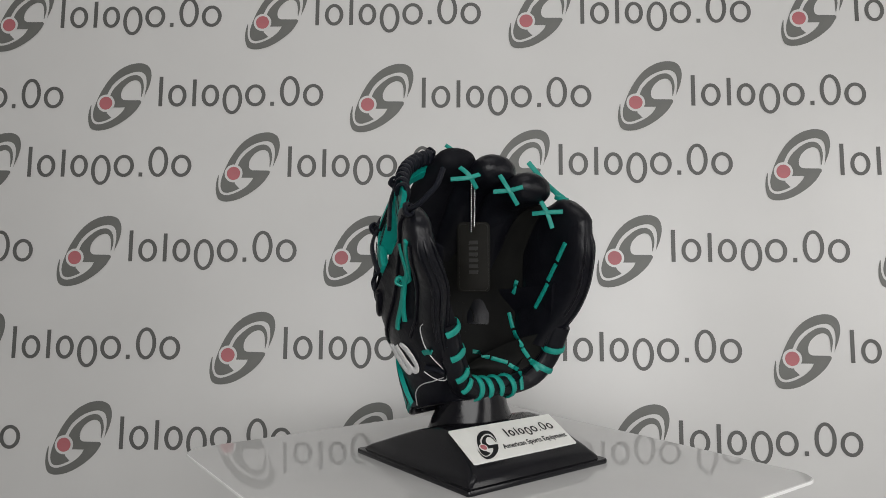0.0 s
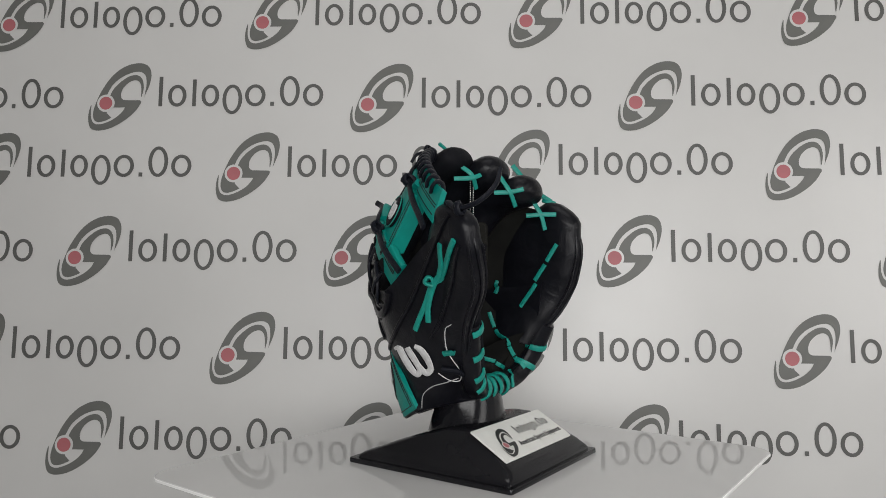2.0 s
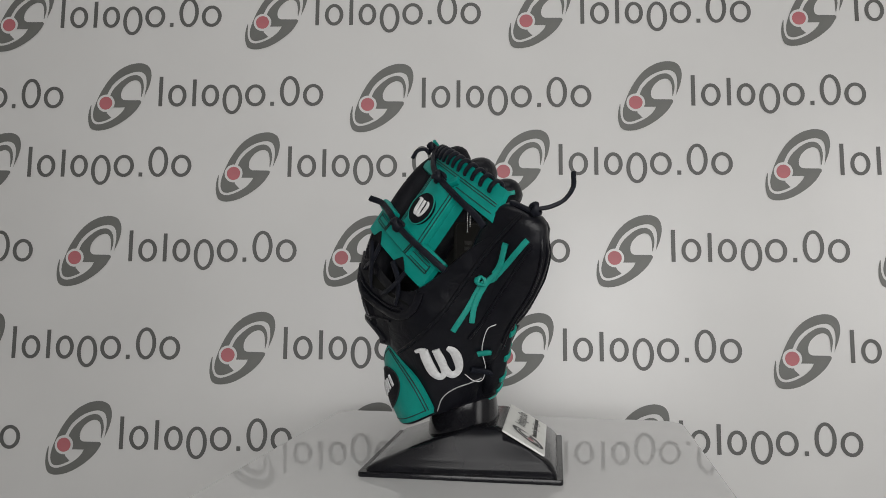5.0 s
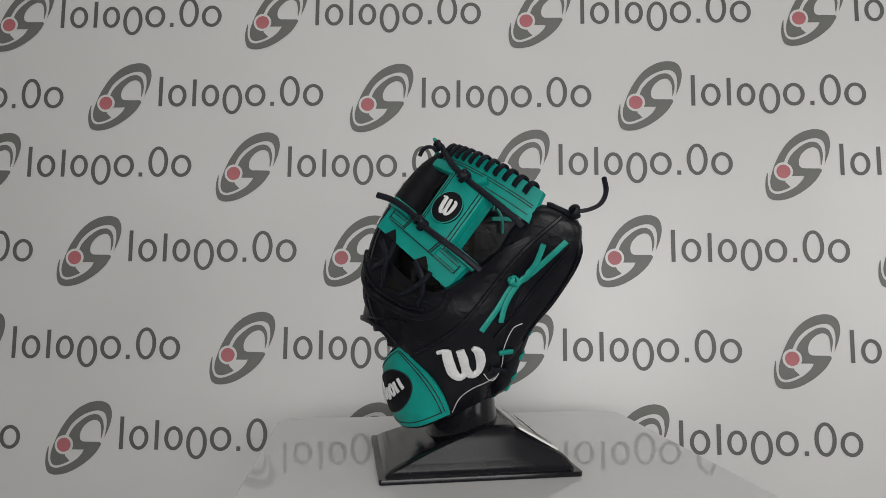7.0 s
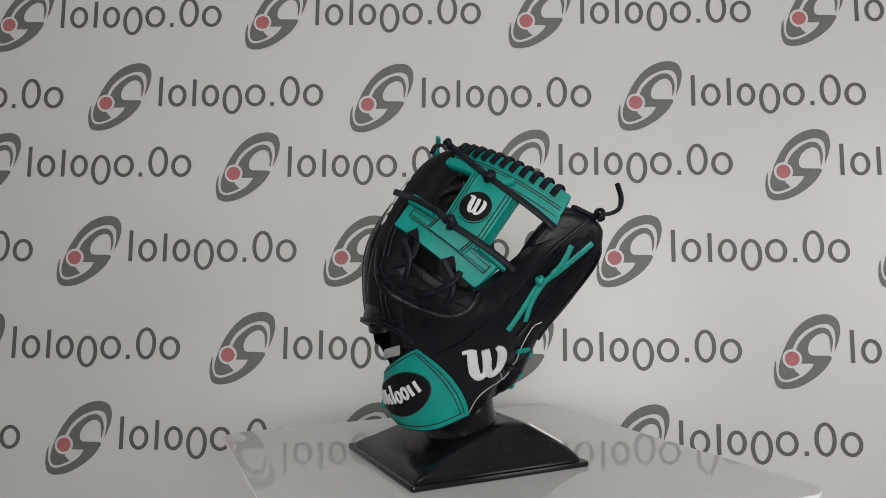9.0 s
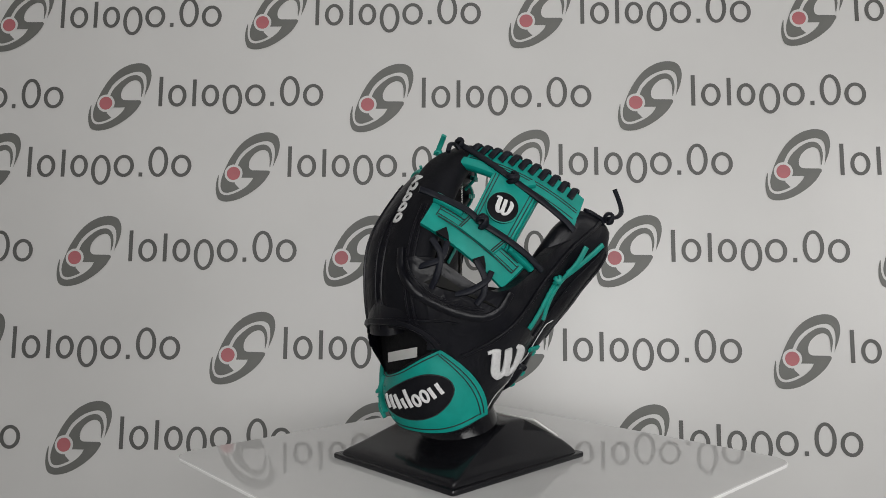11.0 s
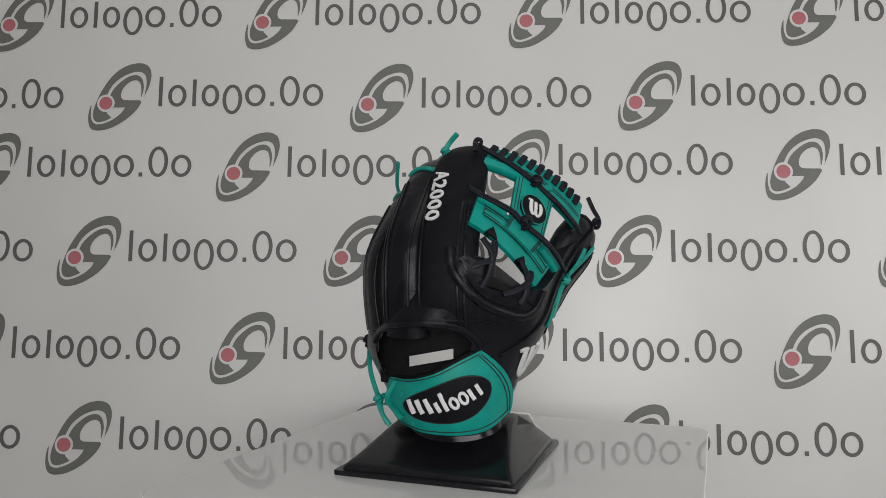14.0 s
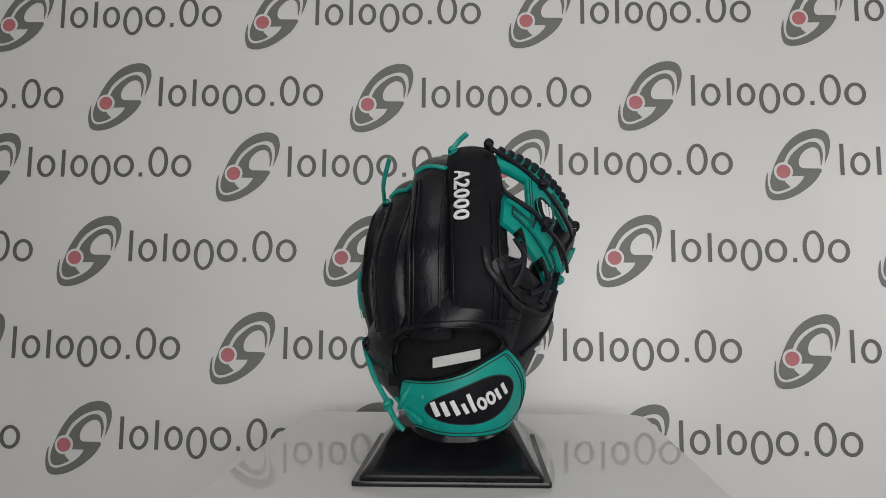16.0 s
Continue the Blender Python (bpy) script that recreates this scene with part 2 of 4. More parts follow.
# ---- stand ----
BX, BY = 0.0009, 0.0143
stand = tagged(new("glove_stand"), "black moulded plastic display stand with a sloped label face", "display stand")
rows = [round_rect(BX, BY, 0.200 - d, 0.188 - d, 0.003, z, 4) for d, z in ((0.001, -0.002), (0.0, -0.0012), (0.0, 0.0020), (0.0008, 0.0030), (0.011, 0.0030))]
part("flange", grid_mesh(rows, True, True, True), PLASTIC, stand)
# wedge: near-upright foot, a steep label face at the front, a long gentle slope at the back
prof = [(-0.0945, 0.0945, 0.0885, 0.0020, 0.004), (-0.0930, 0.0940, 0.0875, 0.0055, 0.005), (-0.0875, 0.0925, 0.0848, 0.0090, 0.007), (-0.0790, 0.0900, 0.0812, 0.0125, 0.008), (-0.0700, 0.0865, 0.0788, 0.0158, 0.008),
        (-0.0550, 0.076, 0.0748, 0.0218, 0.008), (-0.0300, 0.060, 0.0688, 0.0310, 0.008), (0.001, 0.044, 0.0625, 0.0402, 0.008), (0.010, 0.040, 0.060, 0.0425, 0.008), (0.018, 0.034, 0.054, 0.0432, 0.006)]
rows = [round_rect(BX + (a + b) / 2, BY, b - a, 2 * d, r, z, 5) for a, b, d, z, r in prof]
part("base", grid_mesh(rows, True, False, True), PLASTIC, stand)
neck = [(0.040, 0.058, 0.0180), (0.039, 0.054, 0.0300), (0.038, 0.048, 0.0420), (0.036, 0.041, 0.053), (0.035, 0.039, 0.062), (0.033, 0.037, 0.069)]
rows = [[(-0.004 + a * math.cos(2 * math.pi * k / 40), 0.010 + b * math.sin(2 * math.pi * k / 40), z) for k in range(40)] for a, b, z in neck]
part("neck", grid_mesh(rows, True, False, True), PLASTIC, stand)

# ---- baseball glove ----
glove = tagged(new("baseball_glove"), "black leather baseball glove with teal web, wrist strap and laces", "baseball glove")
LEATHERS = []


def body_rows(inset=0.0):
    """The hand shell: open C sections from the thumb's edge round the back to the little finger's edge."""
    sec = [
        [(0.020, -0.012, 0.070), (0.012, -0.030, 0.067), (-0.006, -0.042, 0.061), (-0.030, -0.046, 0.053), (-0.054, -0.026, 0.045), (-0.062, 0.015, 0.044), (-0.054, 0.044, 0.048), (-0.026, 0.060, 0.054), (0.000, 0.054, 0.062), (0.016, 0.018, 0.066)],
        [(0.022, -0.015, 0.080), (0.016, -0.036, 0.079), (-0.004, -0.052, 0.076), (-0.034, -0.052, 0.070), (-0.060, -0.030, 0.064), (-0.068, 0.017, 0.062), (-0.058, 0.052, 0.065), (-0.026, 0.080, 0.071), (-0.002, 0.076, 0.075), (0.013, 0.036, 0.074)],
        [(0.032, -0.037, 0.098), (0.019, -0.053, 0.098), (-0.006, -0.063, 0.098), (-0.040, -0.058, 0.096), (-0.069, -0.034, 0.092), (-0.077, 0.018, 0.090), (-0.066, 0.060, 0.092), (-0.028, 0.095, 0.096), (-0.002, 0.100, 0.097), (0.014, 0.090, 0.096)],
        [(0.038, -0.050, 0.122), (0.023, -0.068, 0.122), (-0.006, -0.077, 0.122), (-0.045, -0.068, 0.122), (-0.080, -0.034, 0.120), (-0.095, 0.016, 0.118), (-0.081, 0.065, 0.120), (-0.036, 0.102, 0.122), (0.002, 0.109, 0.122), (0.028, 0.099, 0.122)],
        [(0.047, -0.067, 0.150), (0.028, -0.083, 0.150), (-0.002, -0.089, 0.150), (-0.046, -0.079, 0.150), (-0.085, -0.042, 0.154), (-0.099, 0.010, 0.151), (-0.085, 0.058, 0.148), (-0.042, 0.094, 0.146), (0.006, 0.101, 0.150), (0.040, 0.100, 0.150)],
        [(0.060, -0.090, 0.186), (0.036, -0.099, 0.192), (0.002, -0.095, 0.184), (-0.048, -0.083, 0.172), (-0.094, -0.044, 0.196), (-0.092, 0.008, 0.180), (-0.080, 0.052, 0.175), (-0.040, 0.086, 0.172), (0.010, 0.096, 0.176), (0.046, 0.097, 0.180)],
        [(0.078, -0.106, 0.222), (0.062, -0.120, 0.236), (0.026, -0.108, 0.226), (-0.044, -0.088, 0.180), (-0.094, -0.042, 0.214), (-0.090, 0.008, 0.187), (-0.078, 0.052, 0.182), (-0.038, 0.086, 0.179), (0.012, 0.096, 0.183), (0.048, 0.097, 0.187)],
    ]
    rows = []
    for pts in sec:
        p = smooth_path(pts, 8)
        if inset:
            d = np.gradient(p[:, :2], axis=0)
            d /= np.linalg.norm(d, axis=1)[:, None] + 1e-9
            p[:, 0] += -d[:, 1] * -inset * -1
            p[:, 1] += d[:, 0] * -inset
        rows.append(p)
    rows = np.array(rows)
    fine = [smooth_path(rows[:, i], 7) for i in range(rows.shape[1])]
    return np.array(fine).transpose(1, 0, 2)


outer, inner = body_rows(), body_rows(0.013)


def in_opening(p):
    """The oval opening at the back of the wrist, above the strap."""
    return p[0] < -0.05 and abs((p[1] - 0.018) / 0.055) ** 3 + abs((p[2] - 0.110 + 0.06 * (p[1] - 0.018)) / 0.037) ** 3 < 1


bm = bmesh.new()
nv, ns = outer.shape[:2]
vo = [[bm.verts.new(q) for q in r] for r in outer]
vi = [[bm.verts.new(q) for q in r] for r in inner]
hole = [[in_opening(outer[i:i + 2, j:j + 2].reshape(-1, 3).mean(0)) for j in range(ns - 1)] for i in range(nv - 1)]
for i in range(nv - 1):
    for j in range(ns - 1):
        if hole[i][j]:
            continue
        bm.faces.new((vo[i][j], vo[i][j + 1], vo[i + 1][j + 1], vo[i + 1][j]))
        bm.faces.new((vi[i][j], vi[i + 1][j], vi[i + 1][j + 1], vi[i][j + 1]))
        for di, dj, e in ((-1, 0, ((i, j), (i, j + 1))), (1, 0, ((i + 1, j), (i + 1, j + 1))), (0, -1, ((i, j), (i + 1, j))), (0, 1, ((i, j + 1), (i + 1, j + 1)))):
            a, b = i + di, j + dj
            if not (0 <= a < nv - 1 and 0 <= b < ns - 1) or hole[a][b]:
                (p, q), (r, s) = e
                bm.faces.new((vo[p][q], vo[r][s], vi[r][s], vi[p][q]))
skins = [BVHTree.FromPolygons([tuple(q) for r in g for q in r], [(i * ns + j, i * ns + j + 1, (i + 1) * ns + j + 1, (i + 1) * ns + j) for i in range(nv - 1) for j in range(ns - 1)]) for g in (outer, inner)]
for i in range(1, nv - 1):
    for j in range(1, ns - 1):
        near = [hole[a][b] for a in (i - 1, i) for b in (j - 1, j)]
        if any(near) and not all(near):
            for v, skin in ((vo[i][j], skins[0]), (vi[i][j], skins[1])):
                y = v.co.y - 0.018
                z = v.co.z - 0.110 + 0.06 * y
                r = (abs(y / 0.055) ** 3 + abs(z / 0.037) ** 3) ** (1 / 3)
                y, z = y / r, z / r
                v.co.y, v.co.z = 0.018 + y, 0.110 + z - 0.06 * y
                met = skin.ray_cast(Vector((-0.2, v.co.y, v.co.z)), Vector((1, 0, 0)), 0.2)[0]
                if met is not None:
                    v.co.x = met.x
STRAP_TOP = [(-0.060, 0.060, 0.092), (-0.079, 0.032, 0.0935), (-0.087, 0.004, 0.101), (-0.083, -0.020, 0.114), (-0.074, -0.038, 0.124)]
for row in vo + vi:
    for v in row:
        top = np.interp(v.co.y, [q[1] for q in STRAP_TOP[::-1]], [q[2] for q in STRAP_TOP[::-1]])
        if v.co.x < -0.03 and -0.044 < v.co.y < 0.060 and v.co.z < top + 0.001:
            v.co -= Vector((v.co.x + 0.01, v.co.y - 0.008, 0)).normalized() * 0.007
LEATHERS.append(part("hand_shell", bm, LEATHER, glove))


def stall_line(rows, turn, start, stop, lift=0.0006, power=0.74, n=6):
    """Points and normals along a stall at one place of its section, for welts and stitching."""
    p = smooth_path(rows, n)
    pts, nrm = [], []
    for i in range(int(start * (len(p) - 1)), int(stop * (len(p) - 1)) + 1):
        x, y, z, ang, a, b = p[i]
        d = Vector(p[min(i + 1, len(p) - 1)][:3] - p[max(i - 1, 0)][:3]).normalized()
        t = Vector((math.cos(radians(ang)), math.sin(radians(ang)), 0))
        t = (t - d * t.dot(d)).normalized()
        q = d.cross(t)
        c, s = math.cos(radians(turn)), math.sin(radians(turn))
        c, s = math.copysign(abs(c) ** power, c), math.copysign(abs(s) ** power, s)
        out = (t * (c / a) + q * (s / b)).normalized()
        pts.append(Vector((x, y, z)) + t * (a * c) + q * (b * s) + out * lift)
        nrm.append(out)
    return pts, nrm


def stall(rows, n=6, sides=28, power=0.74):
    """A padded finger: rows of (x, y, z, plan angle of its width, half width, half depth)."""
    p = smooth_path(rows, n)
    out = []
    for i, (x, y, z, ang, a, b) in enumerate(p):
        d = Vector(p[min(i + 1, len(p) - 1)][:3] - p[max(i - 1, 0)][:3]).normalized()
        t = Vector((math.cos(radians(ang)), math.sin(radians(ang)), 0))
        t = (t - d * t.dot(d)).normalized()
        nrm = d.cross(t)
        ring = []
        for k in range(sides):
            w = 2 * math.pi * k / sides
            c, s = math.cos(w), math.sin(w)
            c, s = math.copysign(abs(c) ** power, c), math.copysign(abs(s) ** power, s)
            ring.append(Vector((x, y, z)) + t * (a * c) + nrm * (b * s))
        out.append(ring)
    d = (Vector(p[-1][:3]) - Vector(p[-2][:3])).normalized()
    top, mid = out[-1], Vector(p[-1][:3])
    depth = p[-1][5]
    for f, h in ((0.90, 0.40), (0.68, 0.72), (0.36, 0.93)):
        out.append([mid + (q - mid) * f + d * (depth * h) for q in top])
    return grid_mesh(out, True, True, True)


FINGERS = [
    ("index_finger", [(-0.090, -0.012, 0.146, 98, 0.028, 0.011), (-0.097, -0.013, 0.180, 97, 0.029, 0.015), (-0.089, -0.012, 0.225, 96, 0.029, 0.016), (-0.069, -0.011, 0.265, 96, 0.029, 0.016), (-0.039, -0.008, 0.305, 96, 0.028, 0.015), (-0.008, -0.006, 0.322, 94, 0.026, 0.014)]),
    ("middle_finger", [(-0.083, 0.034, 0.138, 76, 0.024, 0.016), (-0.090, 0.034, 0.180, 78, 0.023, 0.015), (-0.084, 0.034, 0.225, 80, 0.023, 0.017), (-0.058, 0.032, 0.266, 80, 0.023, 0.017), (-0.024, 0.031, 0.299, 74, 0.025, 0.017), (0.015, 0.030, 0.312, 66, 0.026, 0.017)]),
    ("ring_finger", [(-0.060, 0.067, 0.136, 50, 0.026, 0.016), (-0.063, 0.072, 0.175, 48, 0.024, 0.015), (-0.058, 0.071, 0.212, 50, 0.024, 0.017), (-0.037, 0.064, 0.248, 54, 0.023, 0.017), (-0.004, 0.059, 0.279, 54, 0.024, 0.017), (0.042, 0.057, 0.291, 50, 0.025, 0.017)]),
    ("little_finger", [(0.006, 0.090, 0.118, 6, 0.024, 0.011), (0.012, 0.098, 0.150, 4, 0.038, 0.014), (0.024, 0.103, 0.180, 2, 0.046, 0.015), (0.036, 0.101, 0.212, 0, 0.050, 0.015), (0.053, 0.098, 0.242, 0, 0.042, 0.014), (0.067, 0.096, 0.262, 0, 0.027, 0.013)]),
    ("thumb_stall", [(0.012, -0.036, 0.104, -22, 0.016, 0.010), (0.018, -0.058, 0.126, -10, 0.023, 0.011), (0.027, -0.072, 0.155, -8, 0.027, 0.013), (0.042, -0.083, 0.190, -17, 0.035, 0.014), (0.057, -0.103, 0.224, -24, 0.035, 0.014), (0.065, -0.113, 0.246, -24, 0.027, 0.013)]),
]
ROUND = {"index_finger": 0.86, "middle_finger": 0.92, "ring_finger": 0.92}
for name, rows in FINGERS:
    LEATHERS.append(part(name, stall(rows, power=ROUND.get(name, 0.74)), MESH if name == "index_finger" else LEATHER, glove))

# heel roll at the front edge of the pocket
HEEL = [(0.045, -0.062, 0.150), (0.038, -0.050, 0.122), (0.032, -0.039, 0.098), (0.026, -0.026, 0.083), (0.021, -0.004, 0.077), (0.016, 0.024, 0.075), (0.011, 0.058, 0.075), (0.014, 0.085, 0.083), (0.025, 0.100, 0.106), (0.041, 0.102, 0.140)]
heel_path = smooth_path(HEEL, 6)
LEATHERS.append(part("heel_roll", sweep(heel_path, 0.020, 0.022, None, 14), LEATHER, glove))
rows = [heel_path, np.array([(q[0] - 0.010, q[1] * 0.86, max(0.060, q[2] - 0.014)) for q in heel_path])]
LEATHERS.append(part("heel_front", grid_mesh(rows), LEATHER, glove))
# palm lining inside the pocket
rows = [smooth_path(q, 5) for q in (
    [(0.020, -0.030, 0.084), (0.002, -0.040, 0.074), (-0.028, -0.030, 0.064), (-0.040, 0.010, 0.062), (-0.032, 0.040, 0.064), (-0.014, 0.056, 0.070), (0.004, 0.060, 0.080)],
    [(0.034, -0.052, 0.112), (0.000, -0.062, 0.112), (-0.048, -0.034, 0.112), (-0.064, 0.010, 0.112), (-0.048, 0.052, 0.112), (-0.014, 0.076, 0.112), (0.010, 0.082, 0.112)],
    [(0.036, -0.066, 0.150), (0.000, -0.074, 0.150), (-0.056, -0.036, 0.150), (-0.074, 0.010, 0.150), (-0.056, 0.056, 0.150), (-0.010, 0.088, 0.150), (0.034, 0.088, 0.150)],
    [(0.042, -0.080, 0.185), (0.004, -0.084, 0.180), (-0.064, -0.036, 0.190), (-0.078, 0.010, 0.195), (-0.058, 0.056, 0.195), (-0.010, 0.090, 0.190), (0.044, 0.092, 0.185)],
    [(0.052, -0.092, 0.212), (0.014, -0.092, 0.195), (-0.066, -0.030, 0.230), (-0.072, 0.012, 0.240), (-0.050, 0.056, 0.236), (-0.002, 0.090, 0.222), (0.056, 0.092, 0.215)],
    [(0.054, -0.094, 0.216), (0.018, -0.094, 0.200), (-0.050, -0.026, 0.270), (-0.050, 0.014, 0.280), (-0.026, 0.056, 0.268), (0.014, 0.088, 0.245), (0.062, 0.092, 0.235)],
    [(0.055, -0.095, 0.218), (0.020, -0.095, 0.204), (-0.028, -0.020, 0.300), (-0.018, 0.014, 0.300), (0.000, 0.056, 0.286), (0.034, 0.085, 0.274), (0.060, 0.091, 0.262)])]
bm = grid_mesh(rows)
gap = [f for f in bm.faces if f.calc_center_median().z > 0.178 and f.calc_center_median().x < 0.014 and f.calc_center_median().y < -0.034]
gap += [f for f in bm.faces if f not in gap and f.calc_center_median().z > 0.215 and f.calc_center_median().y < -0.010 and f.calc_center_median().x < 0.03]
bmesh.ops.delete(bm, geom=gap, context="FACES")
LEATHERS.append(part("palm", bm, PALM, glove))

deep = Vector((-0.036, 0.012, 0.086))
rows = []
for k in np.linspace(0, 1, 7):
    rows.append([Vector(q) * (1 - k) + deep * k + Vector((0, 0, 0.010 * math.sin(math.pi * k) - 0.006 * (1 - k))) for q in heel_path])
LEATHERS.append(part("heel_pad", grid_mesh(rows), PALM, glove))

# one search tree over the leather, to lay straps and thread on it
verts, faces = [], []
for ob in LEATHERS:
    base = len(verts)
    verts += [v.co.copy() for v in ob.data.vertices]
    faces += [[base + i for i in f.vertices] for f in ob.data.polygons]
TREE = BVHTree.FromPolygons(verts, faces)
MID = Vector((0.0, 0.0, 0.18))


def on_leather(p, lift, toward=None):
    """The place on the leather under p, lifted, with its outward normal. toward: look along that way."""
    p = Vector(p)
    if toward is not None:
        w = Vector(toward).normalized()
        hit, nrm, _, _ = TREE.ray_cast(p - w * 0.06, w, 0.16)
        if hit is not None:
            if nrm.dot(w) > 0:
                nrm = -nrm
            return hit + nrm * lift, nrm
    hit, nrm, _, _ = TREE.find_nearest(p)
    if nrm.dot(p - hit) < 0:
        nrm = -nrm
    return hit + nrm * lift, nrm


def strap_on(points, width, thick, lift, toward=None, n=6, bm=None):
    pts, nrms = [], []
    for q in smooth_path(points, n):
        a, b = on_leather(q, lift, toward)
        pts.append(a)
        nrms.append(b)
    return sweep(pts, width, thick, nrms, 8, bm)


def quad_patch(c, bulge, out, thick, nu=10, nv=6):
    """A bent leather panel between four corners (lower left, lower right, upper right, upper left)."""
    c = [Vector(q) for q in c]
    out = Vector(out).normalized()
    front, back = [], []
    for i in range(nv + 1):
        v = i / nv
        fr, bk = [], []
        for j in range(nu + 1):
            u = j / nu
            q = (c[0] * (1 - u) + c[1] * u) * (1 - v) + (c[3] * (1 - u) + c[2] * u) * v
            q = q + out * (bulge * 4 * u * (1 - u))
            fr.append(q + out * thick / 2)
            bk.append(q - out * thick / 2)
        front.append(fr)
        back.append(bk)
    bm = bmesh.new()
    vf = [[bm.verts.new(q) for q in r] for r in front]
    vb = [[bm.verts.new(q) for q in r] for r in back]
    for i in range(nv):
        for j in range(nu):
            bm.faces.new((vf[i][j], vf[i][j + 1], vf[i + 1][j + 1], vf[i + 1][j]))
            bm.faces.new((vb[i][j], vb[i + 1][j], vb[i + 1][j + 1], vb[i][j + 1]))
    rim = [(0, j) for j in range(nu)] + [(i, nu) for i in range(nv)] + [(nv, j) for j in range(nu, 0, -1)] + [(i, 0) for i in range(nv, 0, -1)]
    for (a, b), (d, e) in zip(rim, rim[1:] + rim[:1]):
        bm.faces.new((vf[a][b], vb[a][b], vb[d][e], vf[d][e]))
    return bm


# ---- web ----
OUT = Vector((-0.62, -0.62, 0.48)).normalized()
CROWN = [(-0.036, -0.029, 0.308), (0.040, -0.113, 0.243), (0.054, -0.116, 0.272), (-0.020, -0.034, 0.3285)]
BAR = [(-0.097, -0.0343, 0.245), (-0.0331, -0.0815, 0.1821), (-0.0119, -0.0953, 0.2066), (-0.078, -0.037, 0.271)]
POST = [(-0.0661, -0.0627, 0.2379), (-0.0344, -0.0879, 0.2184), (0.006, -0.094, 0.274), (-0.0238, -0.0624, 0.2978)]


def on_panel(c, bulge, u, v, lift=0.0):
    c = [Vector(q) for q in c]
    q = (c[0] * (1 - u) + c[1] * u) * (1 - v) + (c[3] * (1 - u) + c[2] * u) * v
    return q + OUT * (bulge * 4 * u * (1 - u) + lift)


crown = part("web_crown", quad_patch(CROWN, 0.014, OUT, 0.005), TEAL, glove, "teal leather crown of the web")
bar = part("web_bar", quad_patch(BAR, 0.009, OUT, 0.005), TEAL, glove, "teal leather cross bar of the web")
post = part("web_post", quad_patch(POST, 0.004, OUT, 0.005), TEAL, glove, "teal leather post of the web")
part("bar_ridge", quad_patch([on_panel(BAR, 0.009, 0.10, 0.48), on_panel(BAR, 0.009, 0.97, 0.48), on_panel(BAR, 0.009, 0.97, 0.72), on_panel(BAR, 0.009, 0.10, 0.72)], 0.008, OUT, 0.008), TEAL, bar)
side = Vector((0.012, 0.007, 0.0))
part("post_side", quad_patch([Vector(POST[1]) - OUT * 0.002, Vector(POST[1]) + side, Vector(POST[2]) + side, Vector(POST[2]) - OUT * 0.002], 0.0, Vector((0.5, -0.86, 0.0)), 0.003, 3, 6), TEAL, post)
part("crown_roll", sweep([on_panel(CROWN, 0.014, u, 0.12, 0.002) for u in np.linspace(0.0, 0.42, 8)], 0.012, 0.011, [OUT] * 8, 10), TEAL, crown)


part("bar_roll", sweep([on_panel(BAR, 0.009, u, 0.95, 0.003) for u in np.linspace(0.0, 0.30, 8)], 0.011, 0.010, [OUT] * 8, 10), TEAL, bar)
part("bar_roll", sweep([on_panel(BAR, 0.009, u, 0.97, 0.003) for u in np.linspace(0.80, 1.06, 8)], 0.010, 0.009, [OUT] * 8, 10), TEAL, bar)
part("crown_tab", sweep([on_panel(CROWN, 0.014, 0.47 + 0.13 * k, -0.10 + 0.5 * k, 0.003) for k in np.linspace(0, 1, 6)], 0.008, 0.007, [OUT] * 6, 10), TEAL, crown)
tab = quad_patch([on_panel(BAR, 0.009, 0.35, 0.46, 0.006), on_panel(BAR, 0.009, 0.75, 0.46, 0.006), on_panel(BAR, 0.009, 0.775, 1.02, 0.0062), on_panel(BAR, 0.009, 0.375, 1.02, 0.0062)], 0.001, OUT, 0.004)
post_tab = part("post_tab", tab, TEAL, post, "teal leather foot of the post over the bar")
for u0, u1 in ((0.36, 0.385), (0.38, 0.405), (0.72, 0.745), (0.74, 0.765)):
    pts = [on_panel(BAR, 0.009, u0 + (u1 - u0) * k / 8, 0.47 + 0.54 * k / 8, 0.0092) for k in range(9)]
    part("stitching", sweep(pts, 0.0011, 0.0011, [OUT] * 9, 6), THREAD_B, post_tab, "black stitching")


def stitch_rows(c, bulge, lines, parent, lift):
    for u0, v0, u1, v1 in lines:
        pts = [on_panel(c, bulge, u0 + (u1 - u0) * k / 10, v0 + (v1 - v0) * k / 10, lift) for k in range(11)]
        part("stitching", sweep(pts, 0.0009, 0.0009, [OUT] * 11, 6), THREAD_B, parent, "black stitching")


stitch_rows(CROWN, 0.014, [(0.02, 0.42, 0.98, 0.42), (0.02, 0.50, 0.98, 0.50), (0.60, 0.16, 0.97, 0.18)], crown, 0.0026)
stitch_rows(BAR, 0.009, [(0.12, 0.44, 0.97, 0.44), (0.08, 0.78, 0.95, 0.78), (0.10, 0.52, 0.97, 0.52), (0.10, 0.68, 0.97, 0.68), (0.10, 0.44, 0.10, 0.74), (0.97, 0.44, 0.97, 0.74)], bar, 0.0046)
stitch_rows(POST, 0.004, [(0.06, 0.0, 0.06, 1.0), (0.13, 0.0, 0.13, 1.0), (0.88, 0.0, 0.88, 1.0), (0.95, 0.0, 0.95, 1.0)], post, 0.0026)

